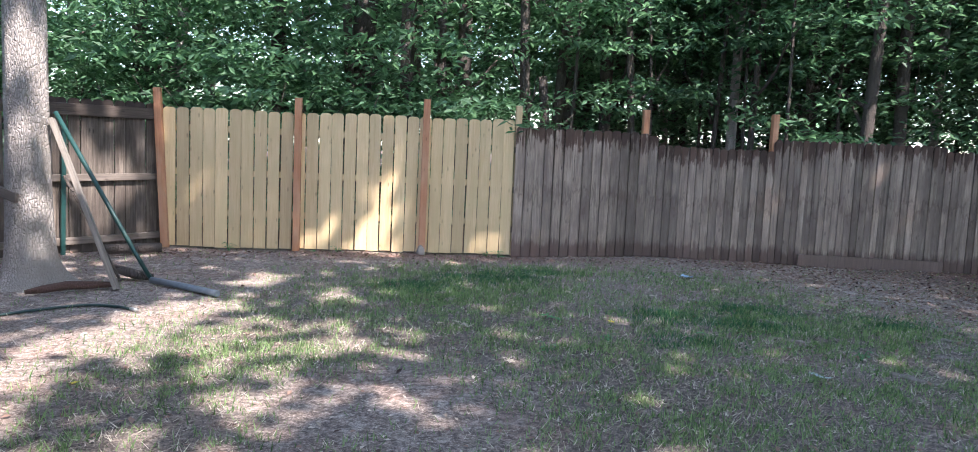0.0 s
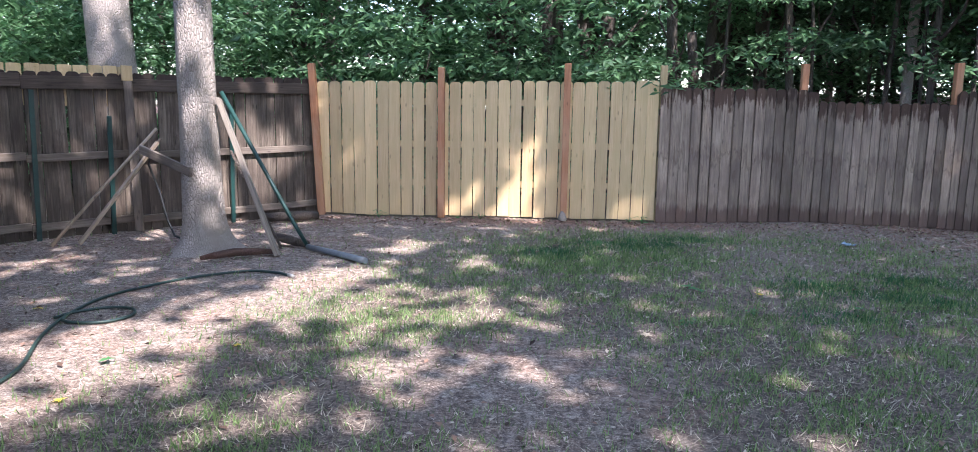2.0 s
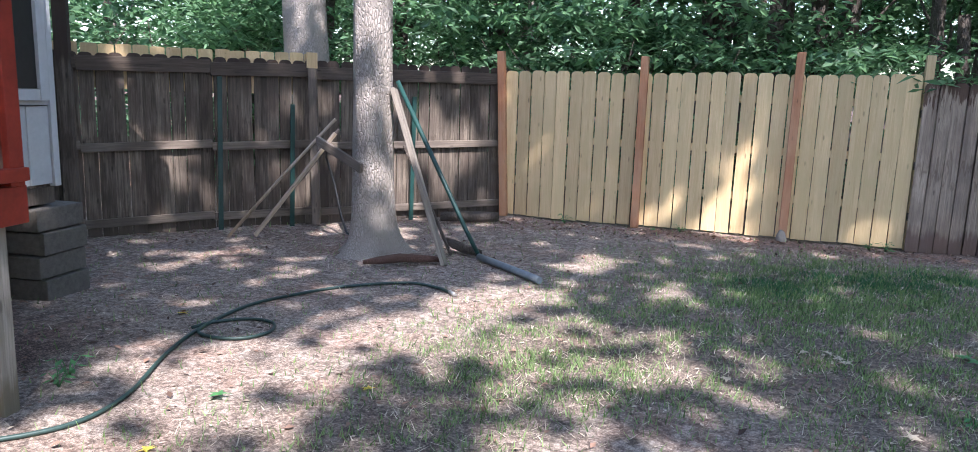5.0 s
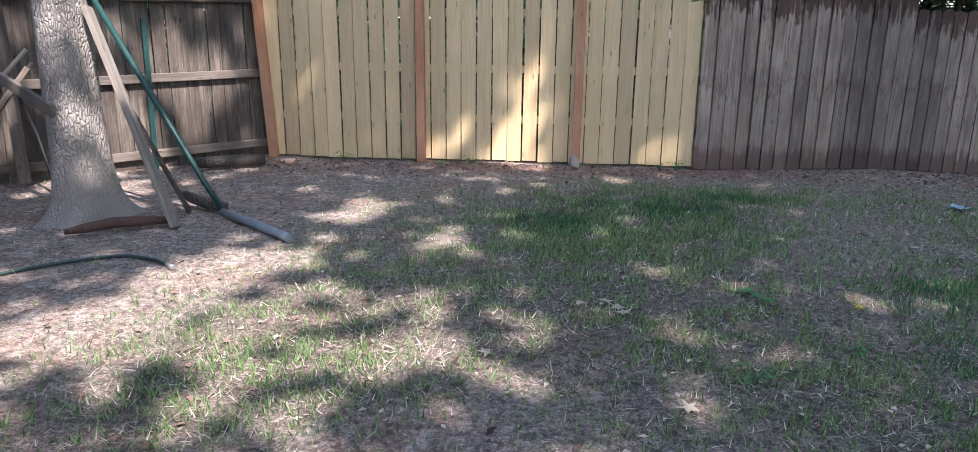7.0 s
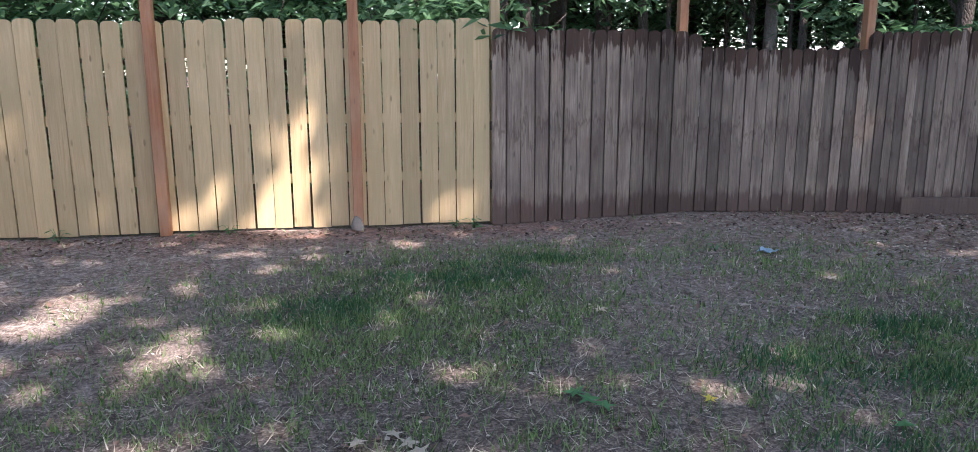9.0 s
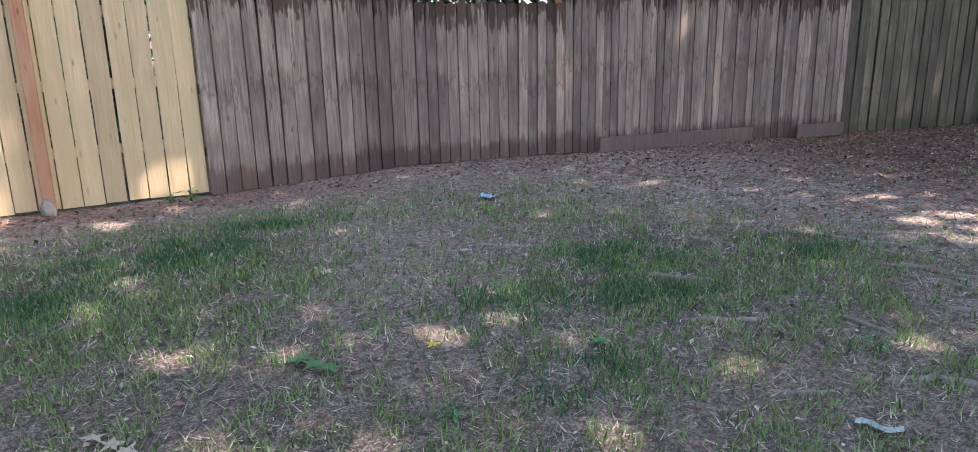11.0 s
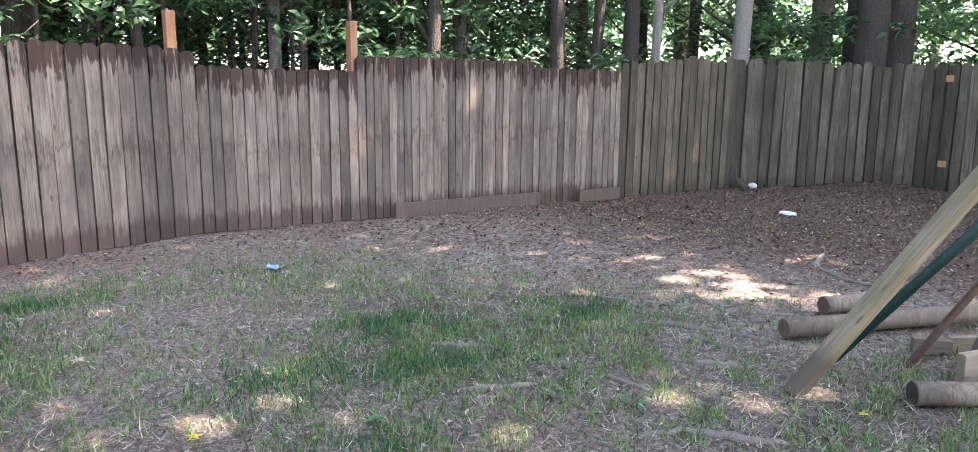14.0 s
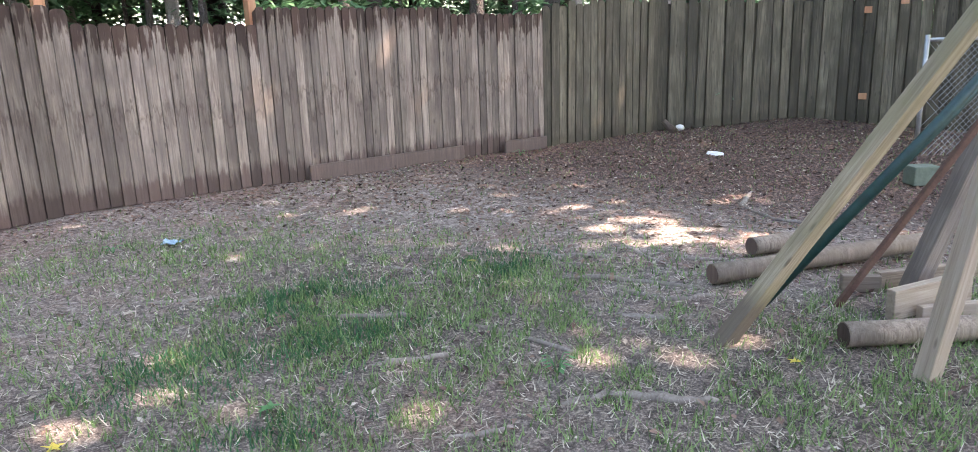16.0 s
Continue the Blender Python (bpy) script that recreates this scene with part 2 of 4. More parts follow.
M_HOSE = plain("dark_green_hose", (0.022, 0.05, 0.045), 0.5, 0.0, 0.35, 30)
M_CRATE = plain("blue_grey_crate_plastic", (0.075, 0.125, 0.145), 0.5, 0.0, 0.15, 20)
M_BLOCK = plain("concrete_block", (0.12, 0.108, 0.096), 0.95, 0.0, 0.3, 25, 0.5)
M_VINYL = plain("grey_vinyl_siding", (0.50, 0.52, 0.53), 0.5, 0.0, 0.08, 6, 0.05)
M_DARK = plain("dark_screen", (0.02, 0.022, 0.024), 0.4, 0.0, 0.2, 20)
M_WHITE = plain("white_plastic", (0.78, 0.78, 0.76), 0.5, 0.0, 0.06, 20)
M_PLANK = wood("grey_plank", (0.3, 0.265, 0.225), (0.14, 0.118, 0.1), (0.17, 0.145, 0.12), 0.4, 0.9, 0.1)
M_SUPPORT = wood("silvered_post", (0.44, 0.41, 0.36), (0.2, 0.18, 0.15), (0.24, 0.22, 0.18), 0.4, 0.9, 0.15, True, (0.12, (0.14, 0.12, 0.08), 0.4))
M_GROUND = ground_material()


def worn_panel():
    """Red stain that has washed off the plywood in a ragged strip along its foot and in a few runs."""
    m, n, l = nodes_of("worn_red_plywood")
    p = n["Principled BSDF"]
    tc, sep = n.new("ShaderNodeTexCoord"), n.new("ShaderNodeSeparateXYZ")
    l.new(tc.outputs["Object"], sep.inputs[0])
    blotch = noise_of(n, l, tc.outputs["Object"], 3.5, 5, 0.65)
    runs = noise_of(n, l, mapped(n, l, tc.outputs["Object"], (9, 9, 1.1)), 1.0, 6, 0.65)
    fine = noise_of(n, l, tc.outputs["Object"], 70, 4, 0.7)
    c = ramp(n, l, blotch, [(0.3, (0.14, 0.0125, 0.006)), (0.7, (0.26, 0.029, 0.014))])
    c = mixed(n, l, ramp(n, l, runs, [(0.56, (0, 0, 0)), (0.74, (0.4, 0.4, 0.4))]), c, (0.36, 0.1, 0.07))
    edge = sums(n, l, "ADD", sep.outputs["Z"], sums(n, l, "MULTIPLY", sums(n, l, "SUBTRACT", blotch, 0.5), 0.22))
    low = ramp(n, l, sums(n, l, "SUBTRACT", edge, 1.0), [(0.14, (0.75, 0.75, 0.75)), (0.21, (0, 0, 0))])
    c = mixed(n, l, low, c, ramp(n, l, fine, [(0.4, (0.2, 0.19, 0.14)), (0.6, (0.34, 0.3, 0.23))]))
    l.new(c, p.inputs["Base Color"])
    p.inputs["Roughness"].default_value = 0.6
    bumped(n, l, sums(n, l, "ADD", runs, sums(n, l, "MULTIPLY", fine, 0.4)), 0.3, 0.008)
    return m


M_PANEL = worn_panel()


# ---- mesh helpers ----
def mesh_of(name, bm, material):
    me = bpy.data.meshes.new(name)
    bm.to_mesh(me)
    bm.free()
    me.materials.append(material)
    return me


def part(name, bm, material, parent=None, label=""):
    ob = new(name, bm if isinstance(bm, bpy.types.Mesh) else mesh_of(name, bm, material))
    if parent is not None:
        ob.parent = parent
    return tagged(ob, label) if label else ob


def empty(name, m=None):
    ob = new(name)
    ob.empty_display_size = 0.2
    if m is not None:
        ob.matrix_world = m
    return ob


def box(bm, lo, hi, bevel=0.0, m=None):
    vs = [bm.verts.new((x, y, z)) for x in (lo[0], hi[0]) for y in (lo[1], hi[1]) for z in (lo[2], hi[2])]
    for f in ((0, 1, 3, 2), (4, 6, 7, 5), (0, 4, 5, 1), (2, 3, 7, 6), (0, 2, 6, 4), (1, 5, 7, 3)):
        bm.faces.new([vs[i] for i in f])
    if bevel:
        es = list({e for v in vs for e in v.link_edges})
        out = bmesh.ops.bevel(bm, geom=es, offset=bevel, segments=2, affect="EDGES", profile=0.6)
        vs = list({v for f in out["faces"] for v in f.verts} | {v for v in vs if v.is_valid})
    if m is not None:
        bmesh.ops.transform(bm, matrix=m, verts=vs)
    return bm


def boxed(lo, hi, bevel=0.0):
    return box(bmesh.new(), lo, hi, bevel)


def tube(bm, pts, radii, sides=10, rough=0.0, seed=0, cap=True):
    """A round limb along points, with its own radius at each."""
    rng = random.Random(seed)
    rings = []
    pts = [Vector(p) for p in pts]
    up = Vector((0.31, 0.17, 0.93))
    for i, p in enumerate(pts):
        way = (pts[min(i + 1, len(pts) - 1)] - pts[max(i - 1, 0)]).normalized()
        a = way.cross(up if abs(way.dot(up)) < 0.95 else Vector((1, 0, 0))).normalized()
        b = way.cross(a)
        r = radii[i] if isinstance(radii, (list, tuple)) else radii
        rings.append([bm.verts.new(p + (a * math.cos(k * math.tau / sides) + b * math.sin(k * math.tau / sides)) * r * (1 + rough * rng.uniform(-1, 1))) for k in range(sides)])
    for r0, r1 in zip(rings, rings[1:]):
        for k in range(sides):
            f = bm.faces.new((r0[k], r0[(k + 1) % sides], r1[(k + 1) % sides], r1[k]))
            f.smooth = True
    if cap:
        bm.faces.new(rings[0][::-1])
        bm.faces.new(rings[-1])
    return bm


def beam(name, a, b, w, d, material, parent=None, turn=0.0, bevel=0.006, label=""):
    """A squared timber from a to b."""
    a, b = Vector(a), Vector(b)
    ob = part(name, boxed((-w / 2, -d / 2, 0), (w / 2, d / 2, (b - a).length), bevel), material, parent, label)
    ob.matrix_local = Matrix.Translation(a) @ (b - a).to_track_quat("Z", "Y").to_matrix().to_4x4() @ pose(0, 0, 0, 0, 0, turn)
    return ob


def picket_mesh(name, w, h, d, material, ear=0.035):
    """A dog-eared fence board, foot at z 0, its face towards -y."""
    bm = bmesh.new()
    out = [(-w / 2, 0), (w / 2, 0), (w / 2, h - ear), (w / 2 - ear * 0.35, h - ear * 0.35), (w / 2 - ear, h), (-w / 2 + ear, h), (-w / 2 + ear * 0.35, h - ear * 0.35), (-w / 2, h - ear)]
    front = [bm.verts.new((x, -d / 2, z)) for x, z in out]
    back = [bm.verts.new((x, d / 2, z)) for x, z in out]
    bm.faces.new(front)
    bm.faces.new(back[::-1])
    for i in range(8):
        j = (i + 1) % 8
        bm.faces.new((front[j], front[i], back[i], back[j]))
    return mesh_of(name, bm, material)


def along(points):
    """Length, and a function from length to place and heading, of a line through points."""
    pts = [Vector((*p, 0)) for p in points]
    runs = [(b - a).length for a, b in zip(pts, pts[1:])]

    def at(s):
        for a, b, r in zip(pts, pts[1:], runs):
            if s <= r or b is pts[-1]:
                d = (b - a).normalized()
                return a + d * s, math.degrees(math.atan2(d.y, d.x))
            s -= r
    return sum(runs), at


# ---- ground ----
def wave(x, y, seed=0):
    """A soft random field from -1 to 1, for numbers or arrays."""
    r = np.random.RandomState(seed)
    v = 0.0
    for _ in range(7):
        f, a, ph = r.uniform(0.5, 2.6), r.uniform(0, 6.28), r.uniform(0, 6.28)
        v = v + np.sin(f * (x * np.cos(a) + y * np.sin(a)) + ph)
    return v / 3.6


def smooth(e0, e1, v):
    t = np.clip((v - e0) / (e1 - e0), 0, 1)
    return t * t * (3 - 2 * t)


def turf_at(x, y):
    """How much grass grows: most in the middle of the yard, none by the fences, under the tree and at the right."""
    a = smooth(0.1, 1.1, 10.4 - y) * smooth(-2.6, -0.6, x + 0.25 * (6.2 - y)) * (1 - smooth(4.2, 6.6, x + 0.35 * (y - 5)))
    return np.clip(a * (0.72 + 0.5 * wave(x * 1.4, y * 1.4, 3)), 0, 1)


def height_at(x, y):
    fade = np.exp(-((x - 3) ** 2 + (y - 6) ** 2) / 260.0)
    return fade * (0.022 * wave(x, y, 1) + 0.008 * wave(4 * x, 4 * y, 2)) + 0.13 * np.exp(-((x - 12.6) ** 2 + (y - 7.9) ** 2) / 1.2) - 0.012


def axis(lo, hi, step):
    mid = list(np.arange(lo, hi + step / 2, step))
    out = [1.0]
    while out[-1] < 1600:
        out.append(out[-1] * 1.7)
    return np.array([lo - o for o in out[::-1]] + mid + [hi + o for o in out])


def build_ground():
    xs, ys = axis(-8, 15, 0.1), axis(-2, 12.5, 0.1)
    X, Y = np.meshgrid(xs, ys)
    Z = height_at(X, Y)
    co = np.stack([X.ravel(), Y.ravel(), Z.ravel()], 1)
    nx, ny = len(xs), len(ys)
    i = (np.arange(ny - 1)[:, None] * nx + np.arange(nx - 1)[None]).ravel()
    me = bpy.data.meshes.new("ground")
    me.from_pydata(co.tolist(), [], np.stack([i, i + 1, i + nx + 1, i + nx], 1).tolist())
    att = me.color_attributes.new("cover", "FLOAT_COLOR", "POINT")
    t = turf_at(co[:, 0], co[:, 1])
    # the last term paints the deck's shade onto the ground beneath it
    mulch = np.clip(smooth(5.5, 8.0, co[:, 0]) + smooth(10.9, 11.6, co[:, 1]) + smooth(-6, -9, co[:, 0]) + smooth(-3.45, -3.8, co[:, 0]) * (1 - smooth(4.3, 5.6, co[:, 1])), 0, 1)
    line = np.interp(co[:, 0], (-3.2, 1.45, 3.4, 5.6, 7.5, 8.85), (10.79, 10.74, 10.85, 10.58, 10.2, 9.9))
    clay = np.exp(-((line - 0.25 - co[:, 1]) / 0.3) ** 2) * smooth(-0.5, 0.5, wave(2 * co[:, 0], 2 * co[:, 1], 41))
    att.data.foreach_set("color", np.stack([t, mulch, clay, 0 * t + 1], 1).ravel().astype(np.float32))
    me.shade_smooth()
    me.materials.append(M_GROUND)
    return tagged(new("ground", me), "bare brown yard soil with patchy thin grass and leaf litter", "ground", "", "structure")


build_ground()


# ---- fences ----
def post(parent, x, y, h, w=0.09, material=M_POST, turn=0.0, foot=-0.02, label=""):
    ob = part("post", boxed((-w / 2, -w / 2, 0), (w / 2, w / 2, h - foot), 0.006), material, parent, label)
    ob.matrix_local = pose(x, y, foot, 0, 0, turn)
    return ob


def run_of_pickets(parent, line, tops, mesh_w, gap, material, thick=0.018, seed=0, jitter=0.006, tilt=0.5, start=0.0, foot=0.0, off=0.0, name="picket", until=None, mesh_h=1.8, loose=0.25):
    """Boards along a line; tops(s) gives their height. They share three meshes."""
    rng = random.Random(seed)
    length, at = along(line)
    kinds = [picket_mesh(name, mesh_w * k, mesh_h, thick, material) for k in (1.0, 0.97, 1.02)]
    stop = length if until is None else until
    count = max(1, round((stop - start + gap) / (mesh_w + gap)))
    pitch = (stop - start + gap) / count
    for i in range(count):
        s = start + mesh_w / 2 + i * pitch + rng.uniform(-loose, loose) * gap
        p, a = at(s)
        ob = new(name, rng.choice(kinds))
        ob.parent = parent
        h = tops(s) + rng.uniform(-jitter, jitter)
        side = Vector((-math.sin(radians(a)), math.cos(radians(a)), 0)) * (off + rng.uniform(-0.003, 0.003))
        z = foot + float(height_at(p.x, p.y)) + rng.uniform(0, 0.012)
        ob.matrix_local = Matrix.Translation((p.x + side.x, p.y + side.y, z)) @ pose(0, 0, 0, rng.uniform(-0.2, 0.2), rng.uniform(-tilt, tilt), a + rng.uniform(-1, 1)) @ Matrix.Diagonal((1, 1, (h - z) / mesh_h, 1))


def rails(parent, line, zs, off, w, d, material, name="rail"):
    for a, b in zip(line, line[1:]):
        a, b = Vector((*a, 0)), Vector((*b, 0))
        ang = math.degrees(math.atan2((b - a).y, (b - a).x))
        n = Vector((-math.sin(radians(ang)), math.cos(radians(ang)), 0)) * off
        for z0, z1 in zs:
            beam(name, a + n + Vector((0, 0, z0)), b + n + Vector((0, 0, z1)), d, w, material, parent, 0)


LINE_NEW = [(-3.16, 10.79), (1.45, 10.79)]
new_fence = tagged(empty("new_fence"), "new pale pine dog-eared privacy fence with reddish posts", "fence")
run_of_pickets(new_fence, LINE_NEW, lambda s: 1.80 + 0.012 * s + 0.008 * math.sin(3 * s), 0.152, 0.0126, M_NEW, seed=4, tilt=0.25, foot=0.02, mesh_h=1.8, loose=0.45)
for x, h, tip in ((-3.12, 2.04, -2.8), (-1.45, 2.0, 0.0), (0.22, 2.07, 0.3)):
    post(new_fence, x, 10.735, h).matrix_local = pose(x, 10.735, -0.02, 0, tip, 0)
post(new_fence, 1.5, 10.86, 2.06, 0.085, M_NEW, label="pale pine fence post")
rails(new_fence, LINE_NEW, [(0.45, 0.45), (0.98, 0.98), (1.55, 1.55)], 0.03, 0.085, 0.036, M_NEW)

OLD = [(1.46, 10.74), (3.4, 10.85), (5.6, 10.58), (7.5, 10.2), (8.85, 9.9)]
GREY = [(8.85, 9.9), (11.0, 9.4)]
GREY2 = [(11.05, 9.42), (12.6, 7.85), (12.72, 6.4), (12.9, 4.4)]


def old_top(s):
    if s < 1.98:
        return 1.775
    if s < 2.1:
        return 1.74
    if s < 3.72:
        return 1.61
    if s < 6.1:
        return 1.77
    return 1.70


old_fence = tagged(empty("old_fence"), "weathered brown-grey picket fence with stepped top and muddy foot", "fence")
run_of_pickets(old_fence, OLD, old_top, 0.126, 0.010, M_OLD, seed=7, jitter=0.01, tilt=0.3, until=2.05)
run_of_pickets(old_fence, OLD, old_top, 0.102, 0.009, M_OLD, seed=17, jitter=0.012, tilt=0.3, start=2.06, until=3.72)
run_of_pickets(old_fence, OLD, old_top, 0.086, 0.009, M_OLD, seed=18, jitter=0.01, tilt=0.3, start=3.73)
run_of_pickets(old_fence, OLD, lambda s: old_top(s) - 0.02, 0.120, 0.005, M_OLD, seed=8, jitter=0.012, tilt=0.2, start=0.062, off=0.036, name="backing_picket")
rails(old_fence, OLD, [(0.35, 0.35), (0.9, 0.9), (1.45, 1.45)], 0.07, 0.085, 0.036, M_RAIL)
for x, y, h in ((3.33, 10.9, 2.1), (5.17, 10.72, 2.12)):
    post(old_fence, x, y, h, 0.088, M_POST)
grey_fence = tagged(empty("grey_fence"), "tall grey-green weathered picket fence bending round the corner", "fence")
run_of_pickets(grey_fence, GREY, lambda s: 1.80 + 0.06 * s, 0.122, 0.018, M_GREY, seed=9, jitter=0.035, tilt=0.7, loose=0.6)
run_of_pickets(grey_fence, GREY, lambda s: 1.74 + 0.06 * s, 0.135, 0.004, M_GREY, seed=10, jitter=0.02, tilt=0.2, start=0.0, off=0.05, name="backing_picket")
run_of_pickets(grey_fence, GREY2, lambda s: 1.87 + 0.03 * math.sin(2 * s), 0.124, 0.02, M_GREY, seed=11, jitter=0.04, tilt=0.9, loose=0.6)
run_of_pickets(grey_fence, GREY2, lambda s: 1.82, 0.138, 0.006, M_GREY, seed=12, jitter=0.02, tilt=0.2, start=0.07, off=0.05, name="backing_picket")
rails(grey_fence, GREY + GREY2, [(0.35, 0.35), (0.95, 0.95), (1.5, 1.5)], 0.09, 0.085, 0.036, M_RAIL)

LEFT = [(-3.13, 10.87), (-4.8, 9.05), (-5.55, 8.22), (-6.25, 7.2), (-7.6, 5.0)]
left_fence = tagged(empty("left_fence"), "dark weathered fence seen from its railed back", "fence")
run_of_pickets(left_fence, LEFT, lambda s: 1.84 - 0.012 * s, 0.132, 0.004, M_LEFT, seed=13, jitter=0.006, off=-0.05)
run_of_pickets(left_fence, LEFT, lambda s: 1.90 - 0.006 * s, 0.142, 0.012, M_NEW, seed=15, jitter=0.006, off=-0.09, foot=1.45, name="backing_picket", start=2.45)
rails(left_fence, LEFT, [(0.14, 0.12), (0.9, 0.87)], -0.01, 0.085, 0.04, M_RAIL)
rails(left_fence, LEFT, [(1.70, 1.675)], -0.012, 0.14, 0.04, wood("dark_brown_rail", (0.12, 0.092, 0.073), (0.04, 0.03, 0.024), (0.06, 0.045, 0.036), 0.4, 0.9, 0.2), "cap_rail")


# ---- trees and woods ----
def leaf_mesh(name, pos, size, material, flat=0.55, seed=0, slim=0.55, droop=0.25):
    """Many small leaves, each a pointed folded blade of its own."""
    r = np.random.RandomState(seed)
    n = len(pos)
    a = r.uniform(0, 2 * np.pi, n)
    tip = np.stack([np.cos(a), np.sin(a), r.normal(-droop, 0.35, n)], 1)
    tip /= np.linalg.norm(tip, axis=1)[:, None]
    up = np.stack([r.normal(0, 1 - flat, n), r.normal(0, 1 - flat, n), np.ones(n)], 1)
    side = np.cross(tip, up)
    side /= np.linalg.norm(side, axis=1)[:, None]
    nrm = np.cross(side, tip)
    s = (size * r.uniform(0.65, 1.3, n))[:, None]
    co = np.stack([pos, pos + s * (0.45 * tip + 0.5 * slim * side + 0.1 * nrm), pos + s * tip, pos + s * (0.45 * tip - 0.5 * slim * side + 0.1 * nrm)], 1).reshape(-1, 3)
    me = bpy.data.meshes.new(name)
    me.from_pydata(co.tolist(), [], np.arange(4 * n).reshape(-1, 4).tolist())
    me.materials.append(material)
    return me


def sprays(n_sprays, per, spread, seed, lo, hi):
    """Places of leaves gathered into flat sprays along boughs, inside a box-like crown with an uneven outline."""
    r = np.random.RandomState(seed)
    c = r.normal(0, 0.5, (n_sprays // 5, 3)).clip(-1, 1)
    c = np.array(lo) + (c + 1) / 2 * (np.array(hi) - np.array(lo))
    c = c[r.randint(0, len(c), n_sprays)] + r.normal(0, 1.8, (n_sprays, 3)) * np.array(spread)
    p = c[:, None] + r.normal(0, 1, (n_sprays, per, 3)) * np.array(spread)
    return p.reshape(-1, 3)


CROWNS = [leaf_mesh("crown", sprays(170, 30, (0.4, 0.42, 0.07), k, (-3.0, -2.2, 0.6), (3.0, 2.2, 8.0)), 0.19, M_LEAF, 0.5, seed=k, slim=0.5) for k in range(3)]
BUSHES = [leaf_mesh("foliage", sprays(75, 28, (0.3, 0.3, 0.055), 20 + k, (-2.0, -1.0, 0.2), (2.0, 1.0, 4.4)), 0.19, M_LEAF, 0.55, seed=30 + k, slim=0.42, droop=0.4) for k in range(3)]
FAR_CROWNS = [leaf_mesh("crown", sprays(135, 20, (0.9, 0.8, 0.22), 40 + k, (-7, -3, 0.2), (7, 3, 16)), 0.42, M_LEAF_FAR, 0.1, seed=50 + k, slim=0.7) for k in range(3)]


def trunk_mesh(r0, r1, h, lean=(0, 0), seed=0, flare=1.35, sides=14, material=M_DARKBARK, bend=0.12, step=0.5):
    rng = random.Random(seed)
    pts, rad, n = [], [], max(5, int(h / step))
    ph = rng.uniform(0, 6)
    for i in range(n + 1):
        k = i / n
        z = h * k
        pts.append((lean[0] * k * h + bend * math.sin(ph + 3 * k) * k, lean[1] * k * h + bend * math.cos(ph + 2.3 * k) * k, z - 0.06))
        rad.append((r0 + (r1 - r0) * k) * (1 + (flare - 1) * math.exp(-z / 0.22)))
    return mesh_of("trunk", tube(bmesh.new(), pts, rad, sides, 0.035, seed), material)


def limb_meshes(start, seed, n=5, length=2.0, r=0.035, material=M_DARKBARK, name="limb"):
    rng = random.Random(seed)
    out = []
    for _ in range(n):
        a, z = rng.uniform(0, math.tau), start + rng.uniform(0, 4 if start else 0.1)
        p, way, pts = Vector((0, 0, z)), Vector((math.cos(a), math.sin(a), rng.uniform(0.2, 0.9) + (0 if start else 1.2))), []
        for i in range(6):
            pts.append(p.copy())
            p += way.normalized() * length / 5
            way += Vector((rng.uniform(-0.4, 0.4), rng.uniform(-0.4, 0.4), rng.uniform(-0.3, 0.2)))
        out.append(mesh_of(name, tube(bmesh.new(), pts, [r * (1 - i / 6.5) for i in range(6)], 5), material))
    return out


BOUGHS = {m: [limb_meshes(1.8, 90 + k, material=m) for k in range(3)] for m in (M_DARKBARK, M_BARK)}
STEMS = [limb_meshes(0.0, 95 + k, 4, 2.6, 0.022, name="stem") for k in range(3)]


def tree(x, y, r, h=14.0, crown=None, lean=(0, 0), seed=0, material=M_DARKBARK, label="", turn=0.0, cz=0.0, cs=1.0, limbs=True, name="tree"):
    t = tagged(empty(name, pose(x, y, float(height_at(x, y)), 0, 0, turn)), label or "dark forest tree with leafy branches behind the fence", "tree", "woods behind the fence")
    part("trunk", trunk_mesh(r, r * 0.6, h, lean, seed, material=material), None, t)
    if limbs:
        for k in BOUGHS[material][seed % 3]:
            part("limb", k, None, t)
    if crown is not None:
        c = part("crown", crown, None, t)
        c.matrix_local = pose(0, 0, cz, 0, 0, seed * 67 % 360) @ Matrix.Scale(cs, 4)
    return t


yard_tree = tagged(empty("yard_tree", pose(-3.53, 8.03, 0)), "grey-barked hardwood tree with flared foot in the yard", "tree")
bm = bmesh.new()
sides, zs = 40, [-0.05, 0.0, 0.04, 0.09, 0.15, 0.24, 0.38, 0.6, 0.9, 1.3, 1.7, 2.2, 3, 4, 5.5, 7, 9, 11, 13, 15, 17.5]
rings = []
for z in zs:
    ring = []
    for k in range(sides):
        a = k * math.tau / sides
        root = 0.5 + 0.5 * math.cos(5 * a + 0.6) * math.cos(2 * a + 1.9)
        r = 0.185 - 0.006 * z + 0.045 * math.exp(-z / 0.45) + (0.03 + 0.13 * root) * math.exp(-z / 0.12) + 0.007 * math.sin(9 * a + z) + 0.006 * math.sin(17 * a + 3 * z)
        ring.append(bm.verts.new((r * math.cos(a) - 0.012 * z, r * math.sin(a) + 0.004 * z, z)))
    rings.append(ring)
for a, b in zip(rings, rings[1:]):
    for k in range(sides):
        bm.faces.new((a[k], a[(k + 1) % sides], b[(k + 1) % sides], b[k])).smooth = True
part("trunk", bm, M_BARK, yard_tree)

rng = random.Random(5)
# trees that stand out above the fences
